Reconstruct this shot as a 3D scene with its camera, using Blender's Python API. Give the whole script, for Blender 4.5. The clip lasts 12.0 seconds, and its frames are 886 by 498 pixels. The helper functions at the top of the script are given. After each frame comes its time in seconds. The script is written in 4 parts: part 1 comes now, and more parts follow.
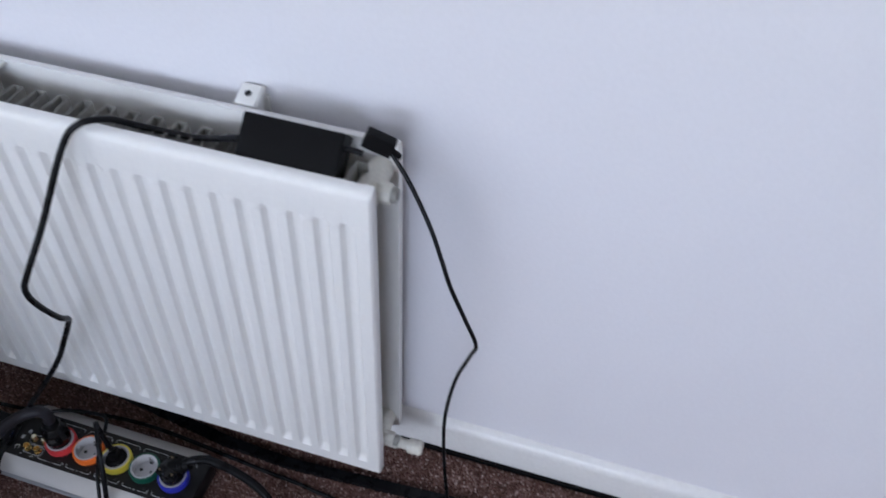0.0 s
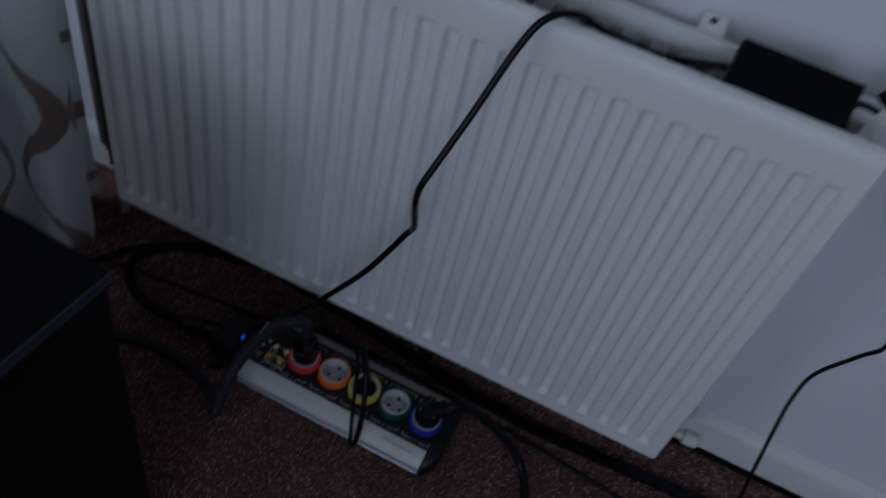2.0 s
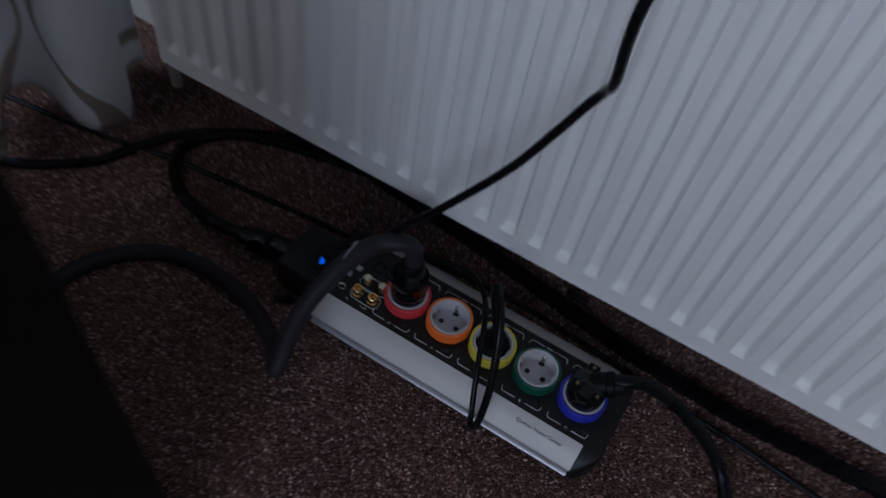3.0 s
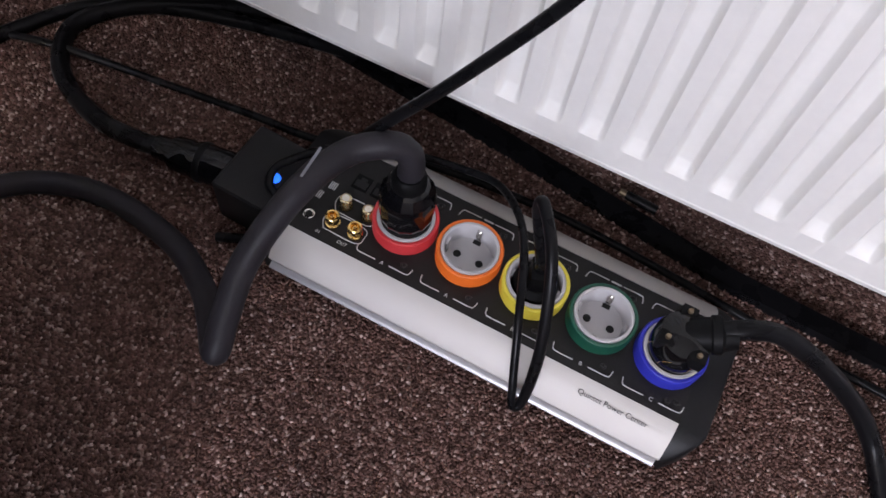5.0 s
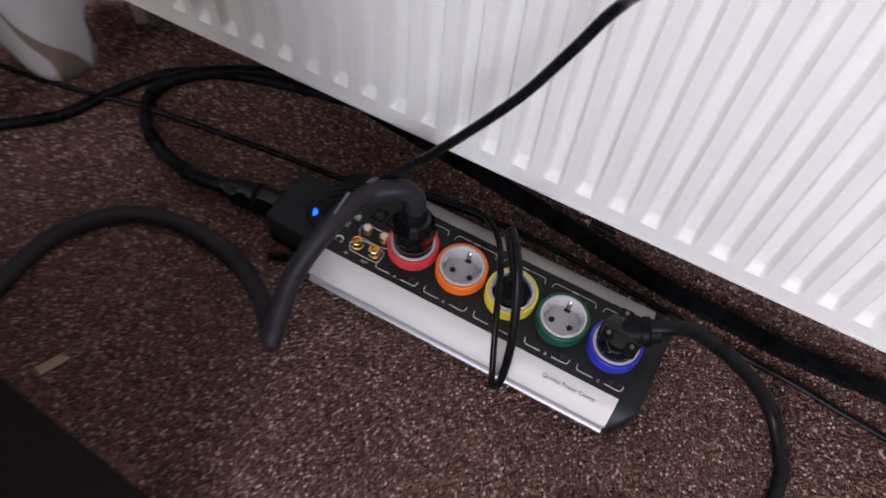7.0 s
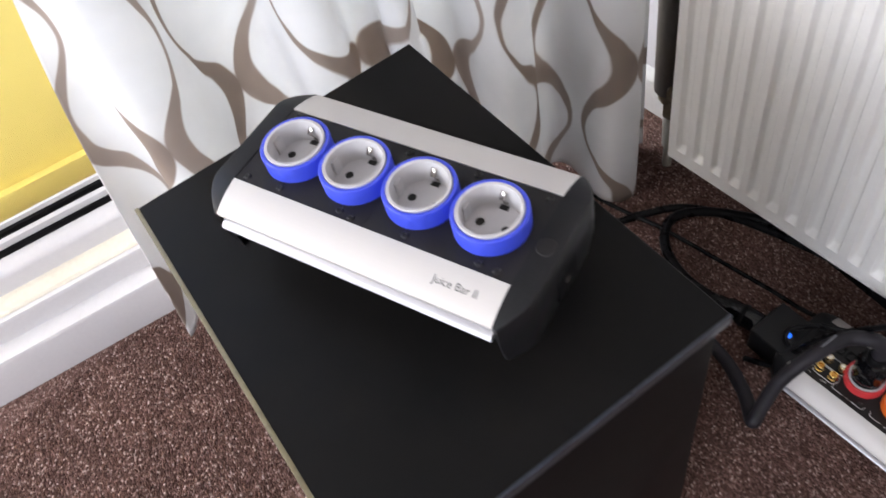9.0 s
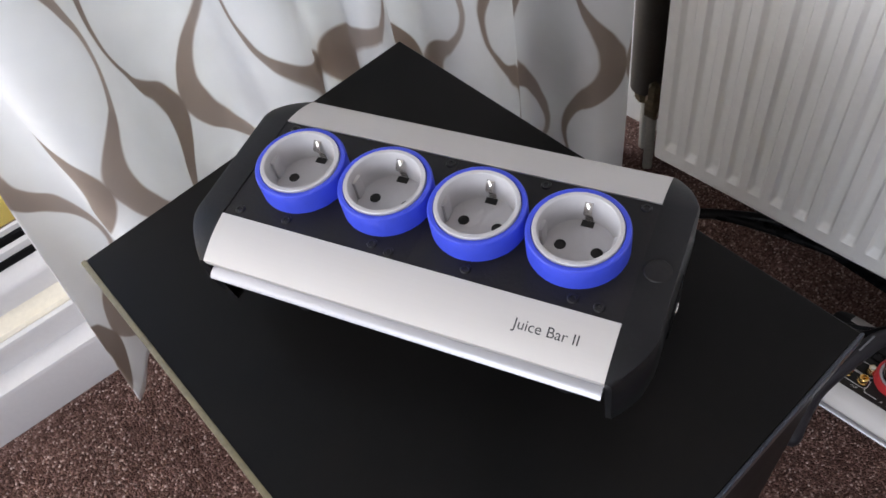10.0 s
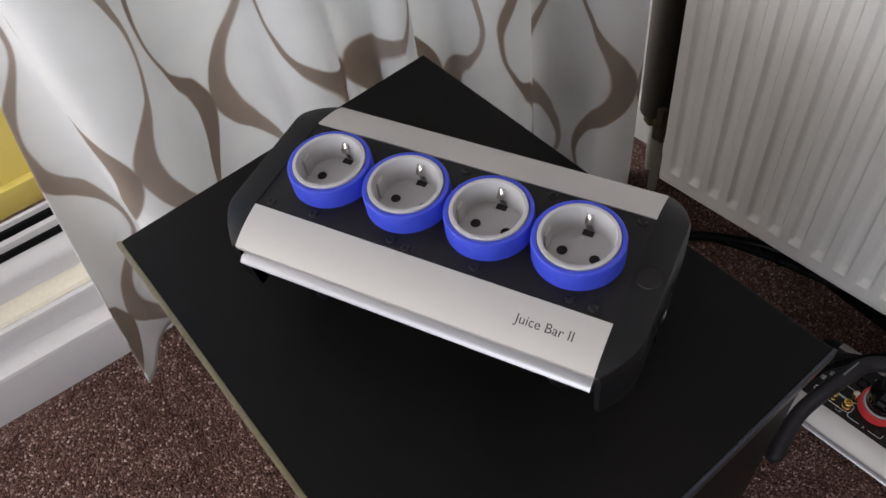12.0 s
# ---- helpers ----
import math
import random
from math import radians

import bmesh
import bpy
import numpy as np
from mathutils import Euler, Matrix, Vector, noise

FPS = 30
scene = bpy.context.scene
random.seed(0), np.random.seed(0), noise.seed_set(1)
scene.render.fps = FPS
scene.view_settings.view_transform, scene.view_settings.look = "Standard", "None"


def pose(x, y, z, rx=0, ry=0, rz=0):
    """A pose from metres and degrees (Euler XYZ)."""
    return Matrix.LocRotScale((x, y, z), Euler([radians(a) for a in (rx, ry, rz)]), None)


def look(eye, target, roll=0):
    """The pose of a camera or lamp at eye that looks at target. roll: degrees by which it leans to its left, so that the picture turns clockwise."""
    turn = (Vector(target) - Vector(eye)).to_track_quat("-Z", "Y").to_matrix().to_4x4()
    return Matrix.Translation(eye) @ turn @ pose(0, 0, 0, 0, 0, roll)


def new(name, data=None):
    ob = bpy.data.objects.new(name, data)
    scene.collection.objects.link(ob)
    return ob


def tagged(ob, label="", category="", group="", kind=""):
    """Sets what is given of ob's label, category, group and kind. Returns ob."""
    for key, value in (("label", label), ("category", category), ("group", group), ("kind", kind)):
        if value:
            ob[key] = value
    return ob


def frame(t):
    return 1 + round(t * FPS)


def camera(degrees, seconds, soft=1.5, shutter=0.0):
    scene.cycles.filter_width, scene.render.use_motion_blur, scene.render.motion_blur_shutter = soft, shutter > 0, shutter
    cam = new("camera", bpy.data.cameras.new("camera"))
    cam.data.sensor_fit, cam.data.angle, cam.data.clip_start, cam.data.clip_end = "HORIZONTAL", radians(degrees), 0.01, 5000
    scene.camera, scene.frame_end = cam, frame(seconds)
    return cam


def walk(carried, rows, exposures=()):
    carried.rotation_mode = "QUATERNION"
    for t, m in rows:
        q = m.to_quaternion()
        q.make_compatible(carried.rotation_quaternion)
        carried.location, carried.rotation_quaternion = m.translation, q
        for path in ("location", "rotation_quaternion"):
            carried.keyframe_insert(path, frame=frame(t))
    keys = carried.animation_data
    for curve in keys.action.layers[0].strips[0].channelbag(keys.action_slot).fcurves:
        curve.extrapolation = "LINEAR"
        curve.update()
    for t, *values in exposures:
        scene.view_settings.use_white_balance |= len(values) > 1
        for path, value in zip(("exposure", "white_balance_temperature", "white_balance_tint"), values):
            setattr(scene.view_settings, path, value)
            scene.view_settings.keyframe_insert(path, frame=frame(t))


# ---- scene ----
cam = camera(59.3, 12.0, soft=1.55, shutter=0.5)
PATH = [
    (0, (0.237, -0.596, 1.287), (-0.109, 0.765, -0.136), 3.2),
    (0.5, (0.141, -0.61, 1.334), (-0.189, 0.79, -0.056), 6.4),
    (1, (-0.005, -0.653, 1.34), (-0.258, 0.79, -0.022), 10.0),
    (1.5, (-0.146, -0.681, 1.297), (-0.412, 0.76, -0.064), 11.6),
    (2, (-0.237, -0.732, 1.124), (-0.552, 0.612, -0.324), 15.3),
    (2.5, (-0.329, -0.729, 0.974), (-0.634, 0.588, -0.5), 17.8),
    (2.7, (-0.370, -0.717, 0.859), (-0.673, 0.658, -0.562), 19.0),
    (3, (-0.360, -0.519, 0.789), (-0.802, 0.597, -0.811), 11.4),
    (3.2, (-0.391, -0.469, 0.713), (-0.827, 0.593, -0.925), 10.3),
    (4.8, (-0.435, -0.372, 0.569), (-0.76, 0.556, -1.172), 9.2),
    (5, (-0.435, -0.367, 0.571), (-0.742, 0.557, -1.175), 10.0),
    (5.5, (-0.435, -0.373, 0.568), (-0.723, 0.565, -1.175), 11.2),
    (6, (-0.431, -0.371, 0.573), (-0.727, 0.568, -1.168), 11.0),
    (6.5, (-0.415, -0.389, 0.616), (-0.745, 0.574, -1.105), 9.3),
    (6.7, (-0.403, -0.403, 0.653), (-0.743, 0.555, -1.07), 8.7),
    (8.3, (-0.332, -0.65, 1.087), (-1.218, -0.074, -0.611), -14.8),
    (8.5, (-0.36, -0.669, 1.098), (-1.336, -0.142, -0.566), -16.7),
    (9, (-0.44, -0.68, 1.082), (-1.531, -0.178, -0.517), -17.0),
    (9.5, (-0.526, -0.695, 1.033), (-1.569, -0.103, -0.567), -15.4),
    (10, (-0.564, -0.701, 1.001), (-1.555, -0.024, -0.599), -13.9),
    (10.5, (-0.563, -0.713, 1.021), (-1.545, -0.018, -0.578), -10.5),
    (11, (-0.563, -0.713, 1.02), (-1.544, -0.022, -0.579), -10.3),
    (11.5, (-0.559, -0.709, 1.022), (-1.551, -0.027, -0.576), -10.6),
    (12, (-0.543, -0.723, 1.031), (-1.555, -0.037, -0.552), -10.6),
]
LIGHT = [
    (0.0, 1.22, 5750, 12), (0.5, 0.54, 5500, 12), (1.0, 0.18, 5450, 12), (1.5, -0.18, 5400, 13), (2.0, -0.6, 5300, 12),
    (2.5, -0.5, 5300, 12), (3.0, 0.15, 5500, 13), (4.8, 1.95, 6450, 19), (6.7, 1.9, 6450, 19), (8.3, 1.9, 6700, 15),
    (9.0, 2.0, 6600, 14), (9.5, 1.85, 6500, 14), (10.0, 1.55, 6500, 13), (10.5, 1.21, 6750, 13), (12.0, 1.13, 6800, 13),
]
walk(cam, [(t, look(eye, target, roll)) for t, eye, target, roll in PATH], LIGHT)

# ---- light ----
world = bpy.data.worlds.new("sky")
scene.world = world
world.use_nodes = True
wn = world.node_tree
sky = wn.nodes.new("ShaderNodeTexSky")
sky.sky_type = "NISHITA"
sky.sun_disc = False
sky.sun_elevation = radians(35)
sky.sun_rotation = radians(200)
wn.links.new(sky.outputs[0], wn.nodes["Background"].inputs[0])
wn.nodes["Background"].inputs[1].default_value = 0.15


def window_light(name, m, w, h, power, colour):
    d = bpy.data.lights.new(name, "AREA")
    d.shape, d.size, d.size_y, d.energy, d.color = "RECTANGLE", w, h, power, colour
    ob = new(name, d)
    ob.matrix_world = m
    return ob


# the sky's light in the two window openings
window_light("window_light", look((0.25, -3.42, 1.68), (-0.35, 0.0, 0.3)), 1.6, 0.95, 18.5, (0.90, 0.94, 1.0))
window_light("window_light", look((-1.49, -1.95, 1.25), (0.2, -1.35, 0.5)), 1.3, 1.5, 5.2, (1.0, 0.97, 0.93))
window_light("window_light", pose(-1.478, -0.345, 1.15, 90, 0, -98.2), 0.66, 1.7, 3.5, (0.86, 0.94, 1.0))

# ---- materials ----


def material(name, base, rough=0.5, metal=0.0, spec=0.5, coat=0.0):
    m = bpy.data.materials.new(name)
    m.use_nodes = True
    b = m.node_tree.nodes["Principled BSDF"]
    b.inputs["Base Color"].default_value = (*base, 1)
    b.inputs["Roughness"].default_value = rough
    b.inputs["Metallic"].default_value = metal
    b.inputs["Specular IOR Level"].default_value = spec
    b.inputs["Coat Weight"].default_value = coat
    return m


def nodes_of(m):
    t = m.node_tree
    return t, t.nodes, t.links, t.nodes["Principled BSDF"]


def noise_node(n, l, coord, scale, detail=4, rough=0.55):
    k = n.new("ShaderNodeTexNoise")
    k.inputs["Scale"].default_value, k.inputs["Detail"].default_value, k.inputs["Roughness"].default_value = scale, detail, rough
    l.new(coord, k.inputs["Vector"])
    return k.outputs["Fac"]


def ramp_node(n, l, fac, stops):
    r = n.new("ShaderNodeValToRGB")
    while len(r.color_ramp.elements) < len(stops):
        r.color_ramp.elements.new(0.5)
    for e, (p, c) in zip(r.color_ramp.elements, stops):
        e.position, e.color = p, (*c, 1)
    l.new(fac, r.inputs["Fac"])
    return r.outputs["Color"]


def vary(m, amount=0.12, scale=14, fine=220, bump=0.05, rough_var=0.08, dist=0.001):
    """Uneven tone at two sizes, uneven gloss and a fine relief."""
    t, n, l, b = nodes_of(m)
    co = n.new("ShaderNodeTexCoord").outputs["Object"]
    big, small = noise_node(n, l, co, scale), noise_node(n, l, co, fine, 3)
    base = tuple(b.inputs["Base Color"].default_value)[:3]
    add = n.new("ShaderNodeMath")
    add.operation = "ADD"
    l.new(big, add.inputs[0])
    l.new(small, add.inputs[1])
    half = n.new("ShaderNodeMath")
    half.operation = "MULTIPLY"
    half.inputs[1].default_value = 0.5
    l.new(add.outputs[0], half.inputs[0])
    lo, hi = tuple(c * (1 - amount) for c in base), tuple(min(1, c * (1 + amount)) for c in base)
    l.new(ramp_node(n, l, half.outputs[0], [(0.3, lo), (0.7, hi)]), b.inputs["Base Color"])
    r0 = b.inputs["Roughness"].default_value
    mr = n.new("ShaderNodeMapRange")
    mr.inputs["To Min"].default_value, mr.inputs["To Max"].default_value = max(0.02, r0 - rough_var), min(1, r0 + rough_var)
    l.new(big, mr.inputs["Value"])
    l.new(mr.outputs["Result"], b.inputs["Roughness"])
    bp = n.new("ShaderNodeBump")
    bp.inputs["Strength"].default_value, bp.inputs["Distance"].default_value = bump, dist
    l.new(small, bp.inputs["Height"])
    l.new(bp.outputs["Normal"], b.inputs["Normal"])
    return m


M_wall = vary(material("wall_paint", (0.78, 0.77, 0.80), 0.75), 0.03, 2.5, 160, 0.25)
M_ceiling = vary(material("ceiling_paint", (0.82, 0.82, 0.80), 0.85), 0.03, 3, 90, 0.2)
M_enamel = vary(material("radiator_enamel", (0.80, 0.79, 0.76), 0.43), 0.03, 5, 120, 0.04)
M_enamel_old = vary(material("aged_enamel", (0.66, 0.64, 0.57), 0.45), 0.15, 22, 160, 0.1)
M_fin = vary(material("convector_steel", (0.28, 0.275, 0.25), 0.5), 0.25, 30, 200, 0.1)
M_gloss = vary(material("skirting_gloss", (0.76, 0.75, 0.73), 0.35), 0.06, 7, 120, 0.1)
M_pvc = vary(material("white_plastic_frame", (0.65, 0.635, 0.635), 0.35), 0.04, 6, 140, 0.05)
M_sill = vary(material("cream_sill", (0.76, 0.70, 0.58), 0.5), 0.1, 9, 120, 0.1)
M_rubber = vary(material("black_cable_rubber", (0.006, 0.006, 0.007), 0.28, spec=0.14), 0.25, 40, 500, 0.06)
M_jacket = vary(material("thick_cable_jacket", (0.020, 0.018, 0.022), 0.5, spec=0.25), 0.2, 40, 500, 0.08)
M_black = vary(material("black_plastic", (0.005, 0.005, 0.0055), 0.45, spec=0.10), 0.25, 30, 400, 0.12)
M_glossblack = material("polished_black_plastic", (0.004, 0.004, 0.005), 0.09, spec=0.30, coat=0.15)
M_plate = vary(material("black_anodised_plate", (0.011, 0.010, 0.010), 0.5, spec=0.3), 0.25, 18, 420, 0.15)
M_cap = vary(material("grey_black_end_cap", (0.010, 0.010, 0.011), 0.42, spec=0.22), 0.2, 18, 420, 0.1)
M_socket = vary(material("grey_socket_plastic", (0.49, 0.48, 0.49), 0.4), 0.04, 30, 300, 0.05)
M_hole = material("dark_recess", (0.006, 0.006, 0.006), 0.7)
M_steel = material("plated_steel_clip", (0.75, 0.72, 0.68), 0.18, 1.0)
M_brass = vary(material("old_brass", (0.22, 0.17, 0.11), 0.45, 0.8), 0.3, 60, 300, 0.1)
M_gold = material("gold_plating", (0.86, 0.60, 0.22), 0.18, 1.0)
M_goldpale = material("pale_gold_plating", (0.85, 0.72, 0.45), 0.25, 1.0)
M_pin = material("white_insulator", (0.7, 0.66, 0.55), 0.5)
M_print = material("white_print", (0.62, 0.62, 0.62), 0.6)
M_worn = material("worn_grey_print", (0.14, 0.14, 0.155), 0.6)
M_ink = material("black_print", (0.03, 0.03, 0.032), 0.5)
M_yellowout = vary(material("yellow_painted_board", (0.92, 0.76, 0.22), 0.5), 0.06, 3, 60, 0.05)
M_whitecable = vary(material("white_cable", (0.78, 0.75, 0.73), 0.4), 0.05, 30, 200, 0.05)
M_pipe = vary(material("grey_painted_pipe", (0.06, 0.062, 0.066), 0.4), 0.15, 30, 200, 0.05)
M_pipebrown = vary(material("brown_painted_pipe", (0.085, 0.070, 0.060), 0.5), 0.15, 30, 200, 0.05)
M_tag = vary(material("kraft_paper_tag", (0.30, 0.22, 0.14), 0.8), 0.1, 60, 300, 0.1)
RINGS = {}
for nm, c in (("red", (0.62, 0.045, 0.05)), ("orange", (0.85, 0.17, 0.02)), ("yellow", (0.72, 0.60, 0.06)), ("green", (0.006, 0.075, 0.045)), ("dark_blue", (0.03, 0.035, 0.42)), ("blue", (0.045, 0.075, 0.62))):
    RINGS[nm] = vary(material(nm + "_ring", c, 0.42), 0.05, 30, 300, 0.06)


def brushed(name, base, rough, metal=1.0):
    m = material(name, base, rough, metal)
    t, n, l, b = nodes_of(m)
    co = n.new("ShaderNodeTexCoord")
    mp = n.new("ShaderNodeMapping")
    mp.inputs["Scale"].default_value = (6, 900, 900)
    l.new(co.outputs["Object"], mp.inputs["Vector"])
    f = noise_node(n, l, mp.outputs["Vector"], 1.0, 4, 0.6)
    mr = n.new("ShaderNodeMapRange")
    mr.inputs["To Min"].default_value, mr.inputs["To Max"].default_value = rough - 0.06, rough + 0.08
    l.new(f, mr.inputs["Value"])
    l.new(mr.outputs["Result"], b.inputs["Roughness"])
    bp = n.new("ShaderNodeBump")
    bp.inputs["Strength"].default_value, bp.inputs["Distance"].default_value = 0.06, 0.0004
    l.new(f, bp.inputs["Height"])
    l.new(bp.outputs["Normal"], b.inputs["Normal"])
    return m


M_alu = brushed("brushed_aluminium", (0.57, 0.55, 0.525), 0.60, 0.42)
M_alubright = brushed("bright_aluminium_edge", (0.42, 0.42, 0.44), 0.42, 0.75)
M_screw = material("blackened_screw", (0.035, 0.034, 0.034), 0.32, 0.6)


def satin_black_wood():
    m = material("black_veneer", (0.010, 0.010, 0.010), 0.42, spec=0.07)
    t, n, l, b = nodes_of(m)
    co = n.new("ShaderNodeTexCoord").outputs["Object"]
    big, fine = noise_node(n, l, co, 7), noise_node(n, l, co, 700, 2)
    l.new(ramp_node(n, l, big, [(0.3, (0.005, 0.005, 0.005)), (0.7, (0.010, 0.009, 0.0085))]), b.inputs["Base Color"])
    mr = n.new("ShaderNodeMapRange")
    mr.inputs["To Min"].default_value, mr.inputs["To Max"].default_value = 0.34, 0.50
    l.new(big, mr.inputs["Value"])
    l.new(mr.outputs["Result"], b.inputs["Roughness"])
    bp = n.new("ShaderNodeBump")
    bp.inputs["Strength"].default_value, bp.inputs["Distance"].default_value = 0.12, 0.0005
    l.new(fine, bp.inputs["Height"])
    l.new(bp.outputs["Normal"], b.inputs["Normal"])
    return m


M_box = satin_black_wood()
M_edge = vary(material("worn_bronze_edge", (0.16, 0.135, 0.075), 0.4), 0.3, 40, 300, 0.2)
# black edge; the blue in its colour stands for a gloss highlight
M_edgesheen = vary(material("blue_sheen_edge", (0.022, 0.027, 0.038), 0.3), 0.3, 40, 300, 0.2)


def carpet_colours(name, tuft):
    m = material(name, (0.1, 0.06, 0.05), 0.95, spec=0.15)
    t, n, l, b = nodes_of(m)
    co = n.new("ShaderNodeTexCoord").outputs["Object"]
    if tuft:
        geo = n.new("ShaderNodeNewGeometry")
        fac = geo.outputs["Random Per Island"]
    else:
        v = n.new("ShaderNodeTexVoronoi")
        v.inputs["Scale"].default_value = 430
        l.new(co, v.inputs["Vector"])
        sp = n.new("ShaderNodeSeparateColor")
        l.new(v.outputs["Color"], sp.inputs["Color"])
        fac = sp.outputs["Red"]
        bp = n.new("ShaderNodeBump")
        bp.inputs["Strength"].default_value, bp.inputs["Distance"].default_value = 0.9, 0.003
        bp.invert = True
        l.new(v.outputs["Distance"], bp.inputs["Height"])
        l.new(bp.outputs["Normal"], b.inputs["Normal"])
    c = ramp_node(n, l, fac, [(0.0, (0.075, 0.041, 0.034)), (0.45, (0.160, 0.090, 0.075)), (0.80, (0.235, 0.139, 0.119)), (0.92, (0.36, 0.245, 0.215)), (1.0, (0.60, 0.46, 0.42))])
    big = noise_node(n, l, co, 9, 5)
    mix = n.new("ShaderNodeMix")
    mix.data_type, mix.blend_type = "RGBA", "MULTIPLY"
    mix.inputs["Factor"].default_value = 1.0
    l.new(c, mix.inputs["A"])
    l.new(ramp_node(n, l, big, [(0.3, (0.80, 0.80, 0.80)), (0.7, (1.12, 1.10, 1.08))]), mix.inputs["B"])
    l.new(mix.outputs["Result"], b.inputs["Base Color"])
    return m


M_carpet = carpet_colours("brown_carpet", False)
M_tuft = carpet_colours("brown_carpet_tufts", True)


def curtain_cloth():
    """White cloth with tapering taupe waves; UV in metres along the cloth and up."""
    m = material("printed_curtain_cloth", (0.8, 0.8, 0.8), 0.85, spec=0.2)
    t, n, l, b = nodes_of(m)
    uv = n.new("ShaderNodeTexCoord").outputs["UV"]
    sep = n.new("ShaderNodeSeparateXYZ")
    l.new(uv, sep.inputs[0])

    def calc(op, a, c=None, d=None):
        k = n.new("ShaderNodeMath")
        k.operation = op
        for i, x in enumerate((a, c, d)):
            if x is None:
                continue
            if isinstance(x, (int, float)):
                k.inputs[i].default_value = x
            else:
                l.new(x, k.inputs[i])
        return k.outputs[0]

    drift = noise_node(n, l, uv, 9, 2)
    U, V = calc("MULTIPLY_ADD", drift, 0.012, sep.outputs["X"]), calc("MULTIPLY_ADD", drift, 0.03, sep.outputs["Y"])
    P, L = 0.160, 0.30
    ph = calc("MULTIPLY", calc("SUBTRACT", V, 0.015), 2 * math.pi / L)
    s1 = calc("COSINE", ph)
    s2 = calc("COSINE", calc("ADD", ph, 0.5))
    width = calc("MULTIPLY_ADD", s2, 0.032, 0.060)
    masks = []
    for sign, shift in ((1, 0.0), (-1, 0.5)):
        wave = calc("MULTIPLY", s1, sign * 0.175)
        x = calc("ADD", calc("ADD", calc("DIVIDE", U, P), wave), shift + 0.5 - 0.0375)
        d = calc("ABSOLUTE", calc("SUBTRACT", calc("FRACT", x), 0.5))
        edge = calc("SUBTRACT", width, d)
        masks.append(calc("MINIMUM", calc("MAXIMUM", calc("MULTIPLY", edge, 60.0), 0.0), 1.0))
    weave = noise_node(n, l, uv, 900, 2)
    blotch = noise_node(n, l, uv, 12, 3)
    m1 = n.new("ShaderNodeMix")
    m1.data_type = "RGBA"
    m1.inputs["A"].default_value = (0.85, 0.85, 0.85, 1)
    m1.inputs["B"].default_value = (0.47, 0.405, 0.36, 1)
    l.new(masks[0], m1.inputs["Factor"])
    m2 = n.new("ShaderNodeMix")
    m2.data_type = "RGBA"
    l.new(m1.outputs["Result"], m2.inputs["A"])
    m2.inputs["B"].default_value = (0.40, 0.335, 0.29, 1)
    l.new(masks[1], m2.inputs["Factor"])
    m3 = n.new("ShaderNodeMix")
    m3.data_type, m3.blend_type = "RGBA", "MULTIPLY"
    m3.inputs["Factor"].default_value = 1.0
    l.new(m2.outputs["Result"], m3.inputs["A"])
    l.new(ramp_node(n, l, blotch, [(0.3, (0.94, 0.94, 0.94)), (0.7, (1, 1, 1))]), m3.inputs["B"])
    l.new(m3.outputs["Result"], b.inputs["Base Color"])
    bp = n.new("ShaderNodeBump")
    bp.inputs["Strength"].default_value, bp.inputs["Distance"].default_value = 0.25, 0.001
    l.new(weave, bp.inputs["Height"])
    l.new(bp.outputs["Normal"], b.inputs["Normal"])
    tr = n.new("ShaderNodeBsdfTranslucent")
    l.new(m3.outputs["Result"], tr.inputs["Color"])
    sh = n.new("ShaderNodeMixShader")
    sh.inputs[0].default_value = 0.42
    l.new(b.outputs[0], sh.inputs[1])
    l.new(tr.outputs[0], sh.inputs[2])
    l.new(sh.outputs[0], n["Material Output"].inputs["Surface"])
    return m


M_curtain = curtain_cloth()
M_glass = material("window_glass", (1, 1, 1), 0.02)
M_glass.node_tree.nodes["Principled BSDF"].inputs["Transmission Weight"].default_value = 1.0
M_led = material("blue_lamp", (0.02, 0.1, 0.5), 0.2)
_b = M_led.node_tree.nodes["Principled BSDF"]
_b.inputs["Emission Color"].default_value = (0.012, 0.12, 0.9, 1)
_b.inputs["Emission Strength"].default_value = 0.55

# ---- building helpers ----


def mesh_of(name, bm, mat, smooth=True, angle=35):
    me = bpy.data.meshes.new(name)
    bmesh.ops.recalc_face_normals(bm, faces=bm.faces)
    bm.to_mesh(me)
    bm.free()
    me.materials.append(mat)
    if smooth:
        me.shade_smooth()
        me.set_sharp_from_angle(angle=radians(angle))
    return me


def part(name, bm, mat, parent, label="", m=None, smooth=True):
    ob = new(name, mesh_of(name, bm, mat, smooth))
    if parent is not None:
        ob.parent = parent
    if m is not None:
        ob.matrix_basis = m
    if label:
        ob["label"] = label
    return ob


def thing(name, label, category, m=None, group="", kind=""):
    ob = new(name)
    ob.empty_display_size = 0.02
    if m is not None:
        ob.matrix_world = m
    return tagged(ob, label, category, group, kind)


def add_box(bm, x0, x1, y0, y1, z0, z1, bevel=0.0, seg=2):
    b2 = bmesh.new()
    bmesh.ops.create_cube(b2, size=1)
    bmesh.ops.transform(b2, matrix=Matrix.Translation(((x0 + x1) / 2, (y0 + y1) / 2, (z0 + z1) / 2)) @ Matrix.Diagonal((x1 - x0, y1 - y0, z1 - z0, 1)), verts=b2.verts)
    if bevel:
        bmesh.ops.bevel(b2, geom=b2.edges[:], offset=bevel, segments=seg, affect="EDGES", profile=0.7)
    me = bpy.data.meshes.new("tmp")
    b2.to_mesh(me)
    b2.free()
    bm.from_mesh(me)
    bpy.data.meshes.remove(me)
    return bm


